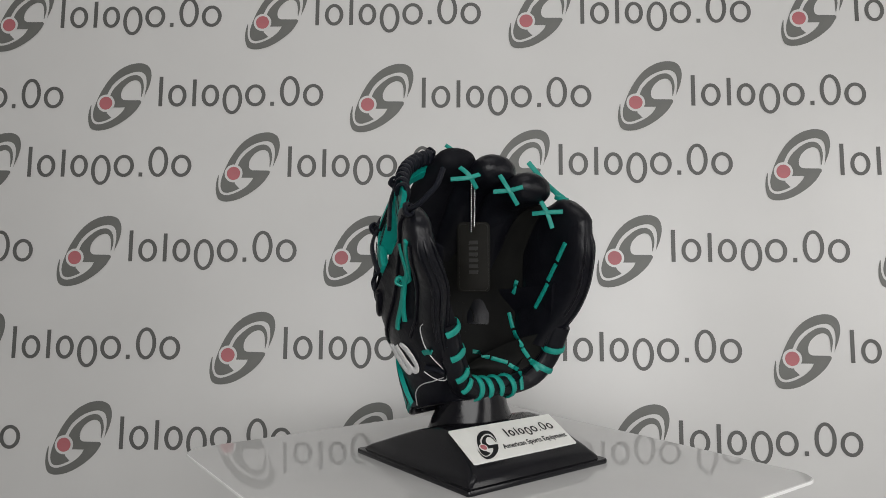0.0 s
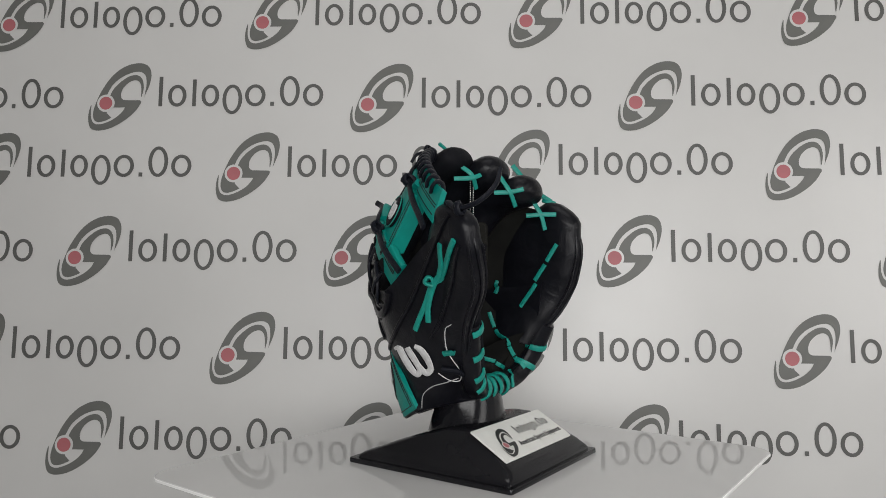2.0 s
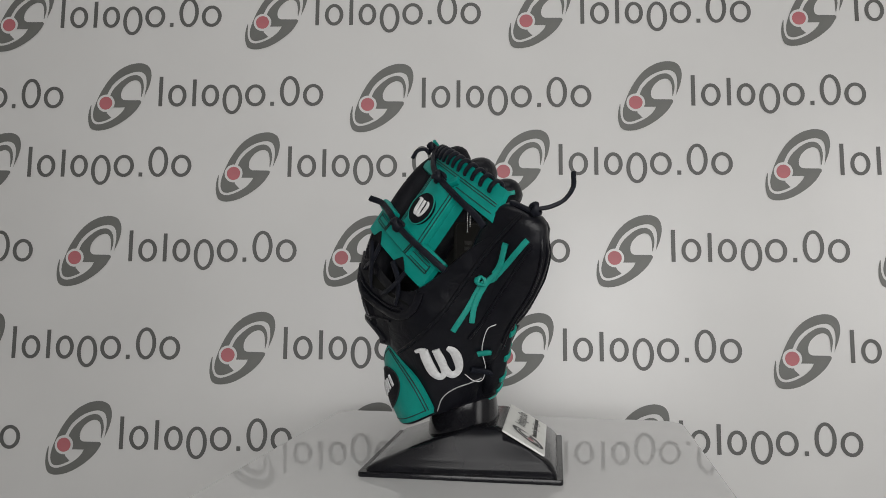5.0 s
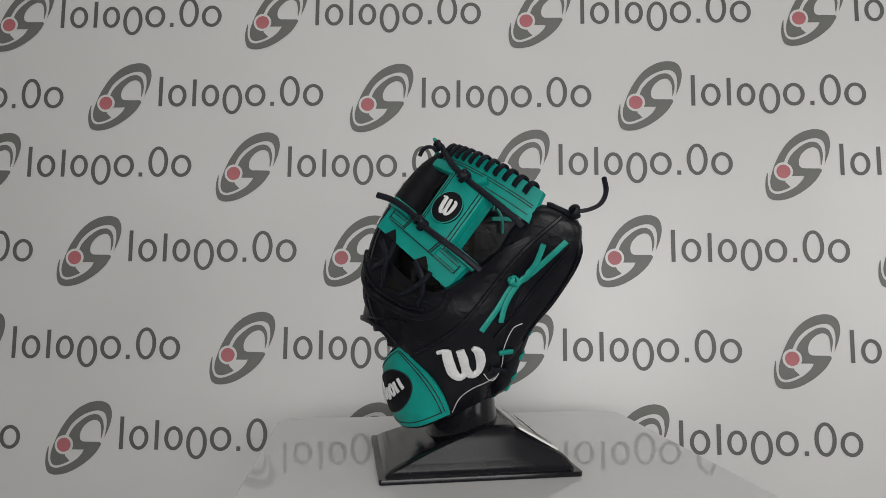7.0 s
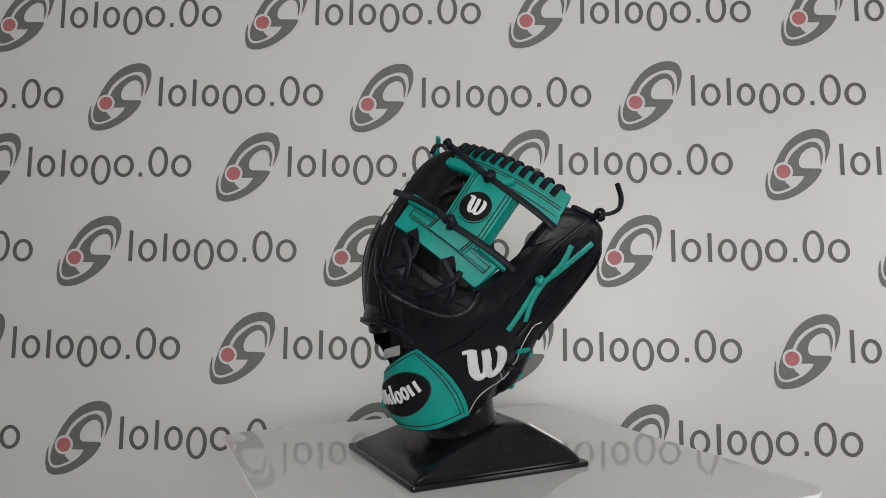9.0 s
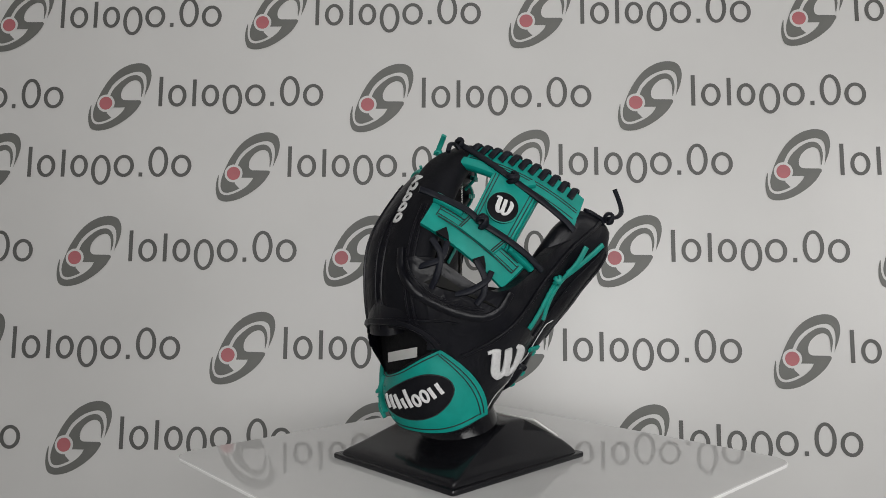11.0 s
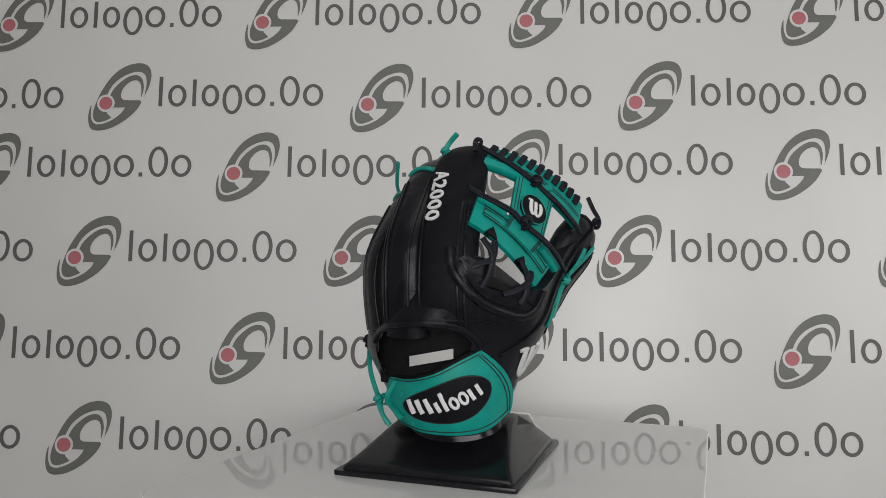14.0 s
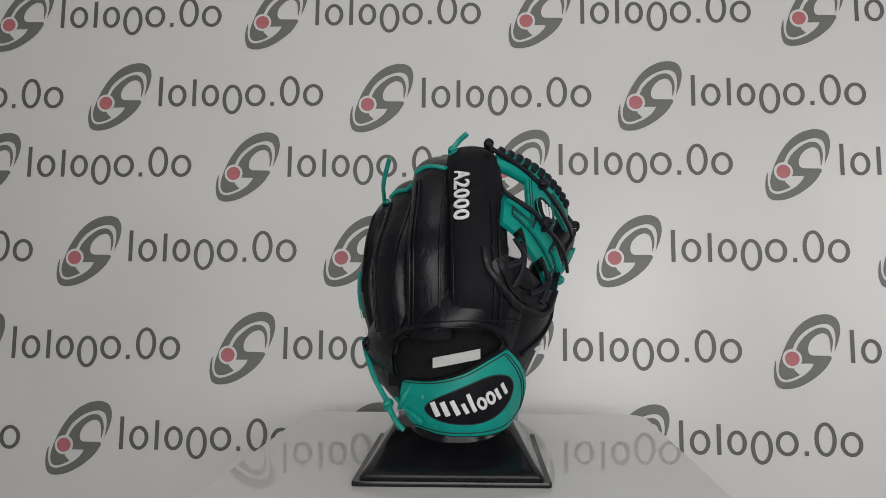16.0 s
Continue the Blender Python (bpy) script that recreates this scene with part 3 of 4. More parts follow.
# whip lacing over the crown's top edge
for k in range(11):
    u = 0.03 + 0.088 * k
    top = on_panel(CROWN, 0.014, u, 1.0)
    up = (on_panel(CROWN, 0.014, u, 1.0) - on_panel(CROWN, 0.014, u, 0.0)).normalized()
    along = (on_panel(CROWN, 0.014, min(u + 0.05, 1), 1.0) - on_panel(CROWN, 0.014, max(u - 0.05, 0), 1.0)).normalized()
    loop = [top - up * 0.0105 + OUT * 0.0035 - along * 0.003, top - up * 0.004 + OUT * 0.0052 - along * 0.001, top + up * 0.0022 + OUT * 0.0025, top + up * 0.0022 - OUT * 0.003 + along * 0.001, top - up * 0.005 - OUT * 0.0055 + along * 0.002, top - up * 0.0105 - OUT * 0.0035 + along * 0.004]
    pts = smooth_path([tuple(q) for q in loop], 4)
    nrm = [(Vector(q) - (top - up * 0.004)).normalized() for q in pts]
    part("whip_lace", sweep(pts, 0.0074, 0.0034, nrm, 8), LACE_B, glove, "black rawhide lace loop")


def knot(at, size, material, parent, label, turn=(0.3, 0.5, 0.2)):
    """A tied knot: two tight interlocked loops."""
    bm = bmesh.new()
    at = Vector(at)
    for i, e in enumerate((Euler(turn), Euler((turn[0] + 1.3, turn[1] + 0.5, turn[2] + 0.9)))):
        m = e.to_matrix()
        pts = [at + m @ Vector((size * math.cos(a), size * 0.75 * math.sin(a), size * 0.35 * math.sin(2 * a))) for a in np.linspace(0, 2 * math.pi * 0.97, 15)]
        sweep(pts, size * 0.8, size * 0.55, [(q - at).normalized() for q in pts], 8, bm)
    return part("knot", bm, material, parent, label)


def free_lace(points, width, thick, material, label, normal=None, n=5):
    pts = smooth_path(points, n)
    return part("lace", sweep(pts, width, thick, None if normal is None else [normal] * len(pts), 8), material, glove, label)


BLACK_LACE, TEAL_LACE = "black rawhide lace", "teal rawhide lace"
free_lace([(-0.0985, -0.0347, 0.2785), (-0.083, -0.044, 0.272), (-0.068, -0.068, 0.258), (-0.059, -0.078, 0.246), (-0.040, -0.095, 0.229), (-0.022, -0.104, 0.214), (-0.006, -0.108, 0.200)], 0.0064, 0.0038, LACE_B, BLACK_LACE, OUT)
knot((-0.0585, -0.080, 0.2465), 0.0064, LACE_B, glove, "tied knot of black lace")
free_lace([(-0.030, -0.022, 0.332), (-0.028, -0.044, 0.319), (-0.024, -0.066, 0.304), (-0.014, -0.082, 0.289), (0.004, -0.100, 0.270), (0.024, -0.114, 0.250), (0.032, -0.119, 0.240)], 0.0064, 0.0038, LACE_B, BLACK_LACE, OUT)
knot((-0.016, -0.081, 0.292), 0.0064, LACE_B, glove, "tied knot of black lace", (0.8, 0.1, 0.6))
# laces that tie the bar to the leather below it
for pts in ([(-0.094, -0.047, 0.231), (-0.091, -0.056, 0.215), (-0.093, -0.053, 0.196), (-0.094, -0.046, 0.184)], [(-0.082, -0.056, 0.228), (-0.090, -0.056, 0.212), (-0.100, -0.045, 0.206), (-0.104, -0.034, 0.203)],
            [(-0.064, -0.076, 0.210), (-0.058, -0.081, 0.194), (-0.058, -0.080, 0.178), (-0.062, -0.074, 0.168)], [(-0.050, -0.083, 0.199), (-0.058, -0.083, 0.190), (-0.070, -0.073, 0.181), (-0.078, -0.062, 0.178)]):
    free_lace(pts, 0.0060, 0.0036, LACE_B, BLACK_LACE, OUT)
for u in (0.26, 0.70):
    part("bar_notch", quad_patch([on_panel(BAR, 0.009, u - 0.07, 0.0, 0.001), on_panel(BAR, 0.009, u + 0.09, 0.0, 0.001), on_panel(BAR, 0.009, u + 0.05, 0.14, 0.001), on_panel(BAR, 0.009, u - 0.01, 0.30, 0.001)], 0.0, OUT, 0.0062, 2, 2), LINING, bar, "dark notch of the bar's lower edge")

part("web_gusset", quad_patch([(-0.104, -0.034, 0.190), (-0.044, -0.083, 0.164), (-0.049, -0.078, 0.171), (-0.100, -0.036, 0.203)], 0.005, OUT, 0.005), PALM, glove)

# badge on the post
FACE = Vector((-0.50, -0.78, 0.37)).normalized()
mid = on_panel(POST, 0.004, 0.5, 0.52) + FACE * 0.0042
pu = (Vector(POST[1]) + Vector(POST[2]) - Vector(POST[0]) - Vector(POST[3])).normalized()
pv = FACE.cross(pu).normalized()
pv = pv if pv.z > 0 else -pv
pu = pv.cross(FACE)
rows = [[mid + pu * (f * 0.0155 * math.cos(a)) + pv * (f * 0.0165 * math.sin(a)) + FACE * h for a in np.linspace(0, 2 * math.pi, 32, endpoint=False)] for f, h in ((1.0, -0.003), (1.0, 0.0008), (0.93, 0.0014))]
badge = part("badge", grid_mesh(rows, True, False, True), MESH, post, "dark oval badge with a white stitched mark")
ring = [mid + pu * (0.0160 * math.cos(a)) + pv * (0.0170 * math.sin(a)) + FACE * 0.0006 for a in np.linspace(0, 2 * math.pi, 33)]
part("badge_edge", sweep(ring, 0.0009, 0.0012, [FACE] * 33, 6), LACE_T, badge)


def mark_cups(at, xd, yd, nrm, w, h, thick, parent, place=None):
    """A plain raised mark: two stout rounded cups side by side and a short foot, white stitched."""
    cups = ([(-0.31, 0.47, 0.23), (-0.29, 0.12, 0.25), (-0.24, -0.22, 0.25), (-0.12, -0.41, 0.17), (0.02, -0.30, 0.15), (0.05, 0.05, 0.22), (0.0, 0.46, 0.20)],
            [(0.06, 0.0, 0.18), (0.07, -0.24, 0.23), (0.18, -0.41, 0.17), (0.35, -0.30, 0.16), (0.42, 0.02, 0.23), (0.40, 0.32, 0.22), (0.28, 0.48, 0.11)],
            [(-0.52, 0.42, 0.09), (-0.38, 0.46, 0.11), (-0.25, 0.45, 0.11)])
    for rows in cups:
        pts, widths = [], []
        for x, y, wd in smooth_path(rows, 5):
            q = at + xd * (w * x) + yd * (h * y)
            pts.append(place(q) if place else q)
            widths.append(wd * w)
        part("mark_stroke", sweep(pts, widths, thick, [nrm] * len(pts), 10), THREAD, parent, "white stitched stroke")


mark_cups(mid + FACE * 0.0018, pu, pv, FACE, 0.018, 0.018, 0.0018, badge)

# ---- wrist strap ----
TOP = smooth_path(STRAP_TOP, 6)
LOW = smooth_path([(-0.062, 0.048, 0.047), (-0.072, 0.020, 0.041), (-0.068, -0.014, 0.040), (-0.053, -0.037, 0.044), (-0.026, -0.052, 0.058)], 6)


def strap_grid(lift):
    rows = []
    for k in range(11):
        v = k / 10
        row = []
        for k2, (a, b) in enumerate(zip(LOW, TOP)):
            u = k2 / (len(LOW) - 1)
            q = Vector(a) * (1 - v) + Vector(b) * v
            along = Vector((LOW[-1] + TOP[-1]) - (LOW[-5] + TOP[-5])).normalized()
            q += along * (0.010 * 4 * v * (1 - v) * u ** 4)
            along = Vector((LOW[0] + TOP[0]) - (LOW[4] + TOP[4])).normalized()
            q += along * (0.004 * 4 * v * (1 - v) * (1 - u) ** 6)
            out = Vector((q.x + 0.01, q.y - 0.008, 0)).normalized()
            row.append(q + out * (lift + 0.0075 * 4 * v * (1 - v) * 0.8))
        rows.append(row)
    return rows


bm = bmesh.new()
fr, bk = strap_grid(0.0035), strap_grid(-0.0015)
loop = fr + bk[::-1]
vs = [[bm.verts.new(q) for q in r] for r in loop]
for r, q in zip(vs, vs[1:] + vs[:1]):
    for i in range(len(r) - 1):
        bm.faces.new((r[i], r[i + 1], q[i + 1], q[i]))
for side in (0, -1):
    for i in range(10):
        j = len(vs) - 1 - i
        bm.faces.new((vs[i][side], vs[i + 1][side], vs[j - 1][side], vs[j][side]))
strap = part("wrist_strap", bm, TEAL, glove, "teal leather wrist strap")
SG = strap_grid(0.0035)


def on_strap(u, v, lift=0.0):
    """A place on the strap: u from its tied end round to the thumb side, v up."""
    i, j = min(int(v * 10), 9), min(int(u * (len(SG[0]) - 1)), len(SG[0]) - 2)
    a, b = v * 10 - i, u * (len(SG[0]) - 1) - j
    q = (SG[i][j] * (1 - b) + SG[i][j + 1] * b) * (1 - a) + (SG[i + 1][j] * (1 - b) + SG[i + 1][j + 1] * b) * a
    n = (SG[i][j + 1] - SG[i][j]).cross(SG[i + 1][j] - SG[i][j]).normalized()
    if n.dot(Vector((q.x, q.y, 0))) < 0:
        n = -n
    return q + n * lift, n


def strap_line(uv, width, thick, lift, material, parent, name, label="", n=5):
    pts, nrm = zip(*[on_strap(min(max(u, 0), 1), min(max(v, 0), 1), lift) for u, v in smooth_path(uv, n)])
    return part(name, sweep(pts, width, thick, nrm, 8), material, parent, label)


strap_line([(0.0, 0.965), (0.3, 0.965), (0.6, 0.965), (0.95, 0.965)], 0.0010, 0.0010, 0.0003, THREAD_B, strap, "stitching")
strap_line([(0.0, 0.06), (0.3, 0.06), (0.6, 0.06), (0.95, 0.06)], 0.0010, 0.0010, 0.0003, THREAD_B, strap, "stitching")
for u in (0.945, 0.97):
    strap_line([(u, 0.05), (u, 0.5), (u - 0.01, 0.95)], 0.0010, 0.0010, 0.0003, THREAD_B, strap, "stitching")
for u, v in ((0.17, 0.72), (0.20, 0.16)):
    q, n = on_strap(u, v, 0.0)
    part("rivet", sweep([q, q + n * 0.0010, q + n * 0.0016], [0.0050, 0.0046, 0.0026], 0.0046, None, 10), LACE_T, strap)
# rounded binding under and over the strap
strap_line([(0.0, 0.0), (0.3, 0.0), (0.7, 0.0), (1.0, 0.0)], 0.006, 0.007, -0.004, LEATHER, glove, "binding", "black leather edge binding")
strap_line([(0.0, 1.0), (0.3, 1.0), (0.7, 1.0), (1.0, 1.0)], 0.007, 0.008, -0.005, LINING, glove, "binding", "black padded edge binding")
# oval patch with a line of white bars
bm = bmesh.new()
rows = []
for f, h in ((1.0, 0.0), (1.0, 0.0009), (0.85, 0.0011), (0.55, 0.0011), (0.2, 0.0011)):
    rows.append([on_strap(0.52 + 0.340 * f * math.cos(a), 0.525 + 0.295 * f * math.sin(a) + 0.05 * f * math.cos(a), h)[0] for a in np.linspace(0, 2 * math.pi, 36, endpoint=False)])
patch = part("oval_patch", grid_mesh(rows, True, False, True), MESH, strap, "dark oval patch with white stitched strokes")
strap_line([(0.52 + 0.345 * math.cos(a), 0.525 + 0.30 * math.sin(a) + 0.05 * math.cos(a)) for a in np.linspace(0, 2 * math.pi, 25)], 0.0011, 0.0014, 0.0006, THREAD_B, strap, "oval_edge", "", 2)
def patch_stroke(uv, w):
    strap_line([(u, v + 0.04) for u, v in uv], w, 0.0022, 0.0014, THREAD, patch, "stitched_stroke", "white stitched stroke", 4)


for uv, w in (([(0.242, 0.60), (0.249, 0.48), (0.258, 0.35)], 0.0054), ([(0.308, 0.60), (0.315, 0.48), (0.324, 0.36)], 0.0054), ([(0.372, 0.61), (0.379, 0.50), (0.388, 0.37)], 0.0050),
              ([(0.435, 0.54), (0.440, 0.46), (0.447, 0.38)], 0.0042), ([(0.492, 0.67), (0.494, 0.52), (0.500, 0.39)], 0.0042),
              ([(0.700, 0.59), (0.705, 0.51), (0.712, 0.44)], 0.0040), ([(0.765, 0.61), (0.768, 0.54), (0.775, 0.46)], 0.0040)):
    patch_stroke(uv, w)
for cu, cv in ((0.565, 0.478), (0.642, 0.505)):
    patch_stroke([(cu + 0.026 * math.cos(a), cv + 0.075 * math.sin(a)) for a in np.linspace(0, 2 * math.pi, 13)], 0.0030)

# ---- opening at the back, lining and size tag ----
rows = []
for z in np.linspace(0.085, 0.160, 8):
    rows.append([(-0.072 + 0.9 * (y - 0.012) ** 2 * 5 - 0.10 * (z - 0.085), y, z) for y in np.linspace(-0.050, 0.078, 12)])
part("lining", grid_mesh(rows), LINING, glove, "dark lining inside the glove")
edge = []
for a in np.linspace(radians(24), radians(168), 45):
    c, sn = math.cos(a), math.sin(a)
    y = 0.018 + 0.0595 * math.copysign(abs(c) ** 0.667, c)
    z = 0.110 + 0.0405 * math.copysign(abs(sn) ** 0.667, sn) - 0.06 * (y - 0.018)
    edge.append((-0.12, y, z))
pts, nrm = [], []
for q in edge:
    h, n = on_leather((-0.095, q[1], q[2]), 0.0005, (1, 0.0, 0))
    pts.append(h)
    nrm.append(n)
part("opening_binding", sweep(pts, 0.0060, 0.0046, nrm, 10), LEATHER, glove, "black leather binding round the hand opening")
rows = [[(-0.0835 - 0.002 * math.sin(3 * u), 0.032 - 0.046 * u, z0 - 0.001 + 0.009 * u) for u in np.linspace(0, 1, 6)] for z0 in (0.1075, 0.1115, 0.1175)]
bm = grid_mesh(rows)
bmesh.ops.solidify(bm, geom=bm.faces[:], thickness=0.0007)
part("size_tag", bm, INK_WHITE, glove, "small white fabric tag inside the opening")

# ---- seams and welts ----
def seam(points, width, thick, lift, material, name, label="", toward=None, n=6):
    return part(name, strap_on(points, width, thick, lift, toward, n), material, glove, label)


seam([(-0.107, -0.019, 0.222), (-0.110, -0.023, 0.201), (-0.106, -0.036, 0.181), (-0.090, -0.049, 0.168), (-0.073, -0.063, 0.160), (-0.055, -0.075, 0.156), (-0.042, -0.085, 0.163), (-0.034, -0.092, 0.180)], 0.0078, 0.0064, 0.0014, LEATHER, "welt", "", (0.75, 0.65, -0.1))
seam([(-0.104, -0.024, 0.222), (-0.106, -0.030, 0.201), (-0.101, -0.042, 0.184), (-0.088, -0.052, 0.174), (-0.072, -0.066, 0.166), (-0.056, -0.078, 0.163)], 0.0024, 0.0026, 0.0008, LEATHER, "welt", "", (0.75, 0.65, -0.1))
seam([(-0.063, -0.056, 0.118), (-0.038, -0.077, 0.135), (-0.015, -0.092, 0.157), (0.008, -0.106, 0.189), (0.034, -0.119, 0.221), (0.066, -0.128, 0.249)], 0.0040, 0.0040, 0.0009, LEATHER, "welt", "", (0.3, 0.95, 0))
seam([(0.012, -0.084, 0.135), (0.030, -0.096, 0.158), (0.052, -0.108, 0.190), (0.076, -0.116, 0.222)], 0.0030, 0.0034, 0.0008, LEATHER, "welt", "", (0.1, 1, 0))
STALLS = dict(FINGERS)
for name, turn, a, b, w in (("little_finger", 4, 0.15, 1.0, 0.0034), ("little_finger", 26, 0.2, 1.0, 0.0026), ("little_finger", -22, 0.3, 1.0, 0.0022), ("little_finger", 150, 0.3, 0.95, 0.0026),
                            ("thumb_stall", 0, 0.25, 1.0, 0.0036), ("thumb_stall", -24, 0.3, 1.0, 0.0026), ("thumb_stall", 24, 0.3, 1.0, 0.0024)):
    pts, nrm = stall_line(STALLS[name], turn, a, b)
    for k in range(1, 5):
        pts[-k] = pts[-k] - nrm[-k] * (0.0042 * (5 - k) / 4)
    part("welt", sweep(pts, w, 0.0030, nrm, 8), LEATHER, glove)
for name, turns in (("index_finger", (34, 112, 126)), ("middle_finger", (48, 60, 122)), ("ring_finger", (48, 60, 125))):
    for turn in turns:
        pts, nrm = stall_line(STALLS[name], turn, 0.04, 0.58 if name == "index_finger" else 0.72, power=ROUND[name])
        part("finger_seam", sweep(pts, 0.0026, 0.0028, nrm, 8), LEATHER, glove)
for pts in ([(-0.062, 0.083, 0.138), (-0.098, 0.049, 0.147), (-0.112, 0.009, 0.153), (-0.098, -0.037, 0.153), (-0.080, -0.056, 0.150)],):
    seam(pts, 0.0024, 0.0026, 0.0007, LEATHER, "finger_seam", "", (0.95, -0.3, 0), 10)
WHITE_PIPE = "thin pale piping"
seam([(-0.025, -0.053, 0.057), (-0.018, -0.056, 0.073), (-0.005, -0.056, 0.083), (0.010, -0.053, 0.088), (0.020, -0.050, 0.092)], 0.0010, 0.0011, 0.0007, PIPE, "piping", WHITE_PIPE, (0.1, 1, 0.2))
seam([(0.006, -0.062, 0.098), (0.014, -0.056, 0.090), (0.022, -0.050, 0.090), (0.026, -0.056, 0.104), (0.024, -0.070, 0.124), (0.030, -0.080, 0.144), (0.038, -0.078, 0.150)], 0.0009, 0.0010, 0.0008, THREAD, "piping", WHITE_PIPE, (-0.2, 1, 0.1))
seam([(0.012, -0.064, 0.102), (0.024, -0.058, 0.099), (0.036, -0.050, 0.098)], 0.0060, 0.0040, 0.0020, LACE_B, "lace", BLACK_LACE)
seam([(-0.050, 0.090, 0.128), (-0.030, 0.100, 0.120), (-0.008, 0.104, 0.116)], 0.0060, 0.0040, 0.0020, LACE_B, "lace", BLACK_LACE)
seam([(-0.044, 0.090, 0.112), (-0.030, 0.098, 0.124), (-0.018, 0.108, 0.140), (-0.012, 0.112, 0.160)], 0.0009, 0.0010, 0.0030, THREAD, "piping", WHITE_PIPE)
knot((-0.030, 0.103, 0.125), 0.0062, LACE_B, glove, "tied knot of black lace")

# ---- teal lacing on thumb, palm and heel ----
seam([(0.070, -0.132, 0.227), (0.053, -0.126, 0.210), (0.036, -0.117, 0.194), (0.024, -0.111, 0.187), (0.011, -0.100, 0.164), (-0.002, -0.088, 0.143)], 0.0056, 0.0030, 0.0018, LACE_T, "lace", TEAL_LACE, (0.2, 1, 0))
seam([(0.051, -0.126, 0.225), (0.043, -0.121, 0.205), (0.028, -0.113, 0.189), (0.018, -0.104, 0.170), (0.014, -0.097, 0.152)], 0.0056, 0.0030, 0.0036, LACE_T, "lace", TEAL_LACE, (0.2, 1, 0))
knot((0.0265, -0.1030, 0.190), 0.0050, LACE_T, glove, "tied knot of teal lace", (1.2, 0.2, 0.4))
IN = Vector((-0.62, 0.55, -0.1)).normalized()
LOOK0 = Vector((0.792, -0.610, 0.0))
for pts in ([(0.058, 0.092, 0.231), (0.046, 0.092, 0.212)], [(0.044, 0.092, 0.208), (0.032, 0.092, 0.190)], [(0.030, 0.092, 0.186), (0.016, 0.088, 0.159)],
            [(-0.013, 0.075, 0.152), (-0.009, 0.077, 0.134)], [(-0.008, 0.078, 0.131), (-0.001, 0.080, 0.116)], [(0.000, 0.080, 0.114), (0.008, 0.083, 0.103)], [(0.009, 0.084, 0.101), (0.019, 0.087, 0.089)],
            [(-0.034, 0.036, 0.106), (-0.020, 0.048, 0.104)], [(-0.018, 0.049, 0.103), (-0.004, 0.062, 0.097)], [(-0.003, 0.063, 0.095), (0.004, 0.070, 0.089)], [(0.005, 0.071, 0.087), (0.010, 0.068, 0.070)],
            [(-0.014, 0.088, 0.190), (-0.019, 0.086, 0.175)]):
    seam(pts, 0.0048, 0.0026, 0.0014, LACE_T, "lace", TEAL_LACE, -LOOK0, 5)
for pts in ([(-0.009, -0.003, 0.314), (0.001, 0.003, 0.304), (-0.002, 0.016, 0.291)], [(-0.013, -0.011, 0.300), (0.001, 0.002, 0.301), (0.006, 0.019, 0.307)],
            [(0.008, 0.040, 0.304), (0.018, 0.044, 0.287), (0.018, 0.056, 0.272)], [(0.004, 0.034, 0.286), (0.018, 0.045, 0.287), (0.030, 0.053, 0.290)],
            [(0.036, 0.071, 0.283), (0.046, 0.075, 0.264), (0.048, 0.081, 0.247)], [(0.032, 0.067, 0.263), (0.046, 0.075, 0.264), (0.060, 0.085, 0.264)]):
    q = [Vector(p) + LOOK0 * (0.026 if pts[0][2] < 0.307 and pts[0][0] < 0.02 and pts[0][1] > 0.03 else 0.012) for p in pts]
    free_lace([tuple(p) for p in q], 0.0050, 0.0028, LACE_T, TEAL_LACE, LOOK0)
# wraps round the heel roll
hp = smooth_path(HEEL, 10)
for f in (0.03, 0.13, 0.225, 0.31, 0.43, 0.495, 0.56, 0.625, 0.84, 0.93):
    i = int(f * (len(hp) - 1))
    c, d = Vector(hp[i]), Vector(hp[min(i + 1, len(hp) - 1)] - hp[max(i - 1, 0)]).normalized()
    side = Vector((1, 0, 0))
    side = (side - d * side.dot(d)).normalized()
    other = d.cross(side)
    a0, a1 = (-120, 48) if f < 0.35 else (-150, 95) if f < 0.7 else (-120, 120)
    angs = np.linspace(radians(a0), radians(a1), 14)
    pts = [c + side * (0.0122 * math.cos(a)) + other * (0.0122 * math.sin(a)) + d * (0.004 * math.sin(a * 0.6)) for a in angs]
    part("heel_lace", sweep(pts, 0.0070, 0.0030, [(p - c).normalized() for p in pts], 8), LACE_T, glove, "teal rawhide lace wrapped round the heel")
seam([(0.020, -0.072, 0.118), (0.032, -0.070, 0.122), (0.044, -0.060, 0.126)], 0.0056, 0.0030, 0.0026, LACE_T, "lace", TEAL_LACE)

# wrist lace tied at the strap's end
free_lace([(-0.004, 0.112, 0.128), (-0.022, 0.106, 0.114), (-0.040, 0.096, 0.094), (-0.052, 0.083, 0.074), (-0.054, 0.078, 0.068)], 0.0052, 0.0034, LACE_T, TEAL_LACE)
knot((-0.056, 0.079, 0.067), 0.0052, LACE_T, glove, "tied knot of teal lace")
free_lace([(-0.056, 0.080, 0.066), (-0.060, 0.074, 0.056), (-0.062, 0.066, 0.044)], 0.0046, 0.0030, LACE_T, TEAL_LACE)
free_lace([(-0.054, 0.078, 0.066), (-0.063, 0.071, 0.054), (-0.064, 0.062, 0.043)], 0.0046, 0.0030, LACE_T, TEAL_LACE)
free_lace([(-0.060, 0.070, 0.074), (-0.069, 0.060, 0.066), (-0.076, 0.050, 0.060), (-0.079, 0.042, 0.054)], 0.0060, 0.0030, LACE_T, TEAL_LACE)
free_lace([(-0.062, 0.066, 0.064), (-0.070, 0.062, 0.074), (-0.071, 0.056, 0.084), (-0.072, 0.052, 0.090)], 0.0056, 0.0030, LACE_T, TEAL_LACE)
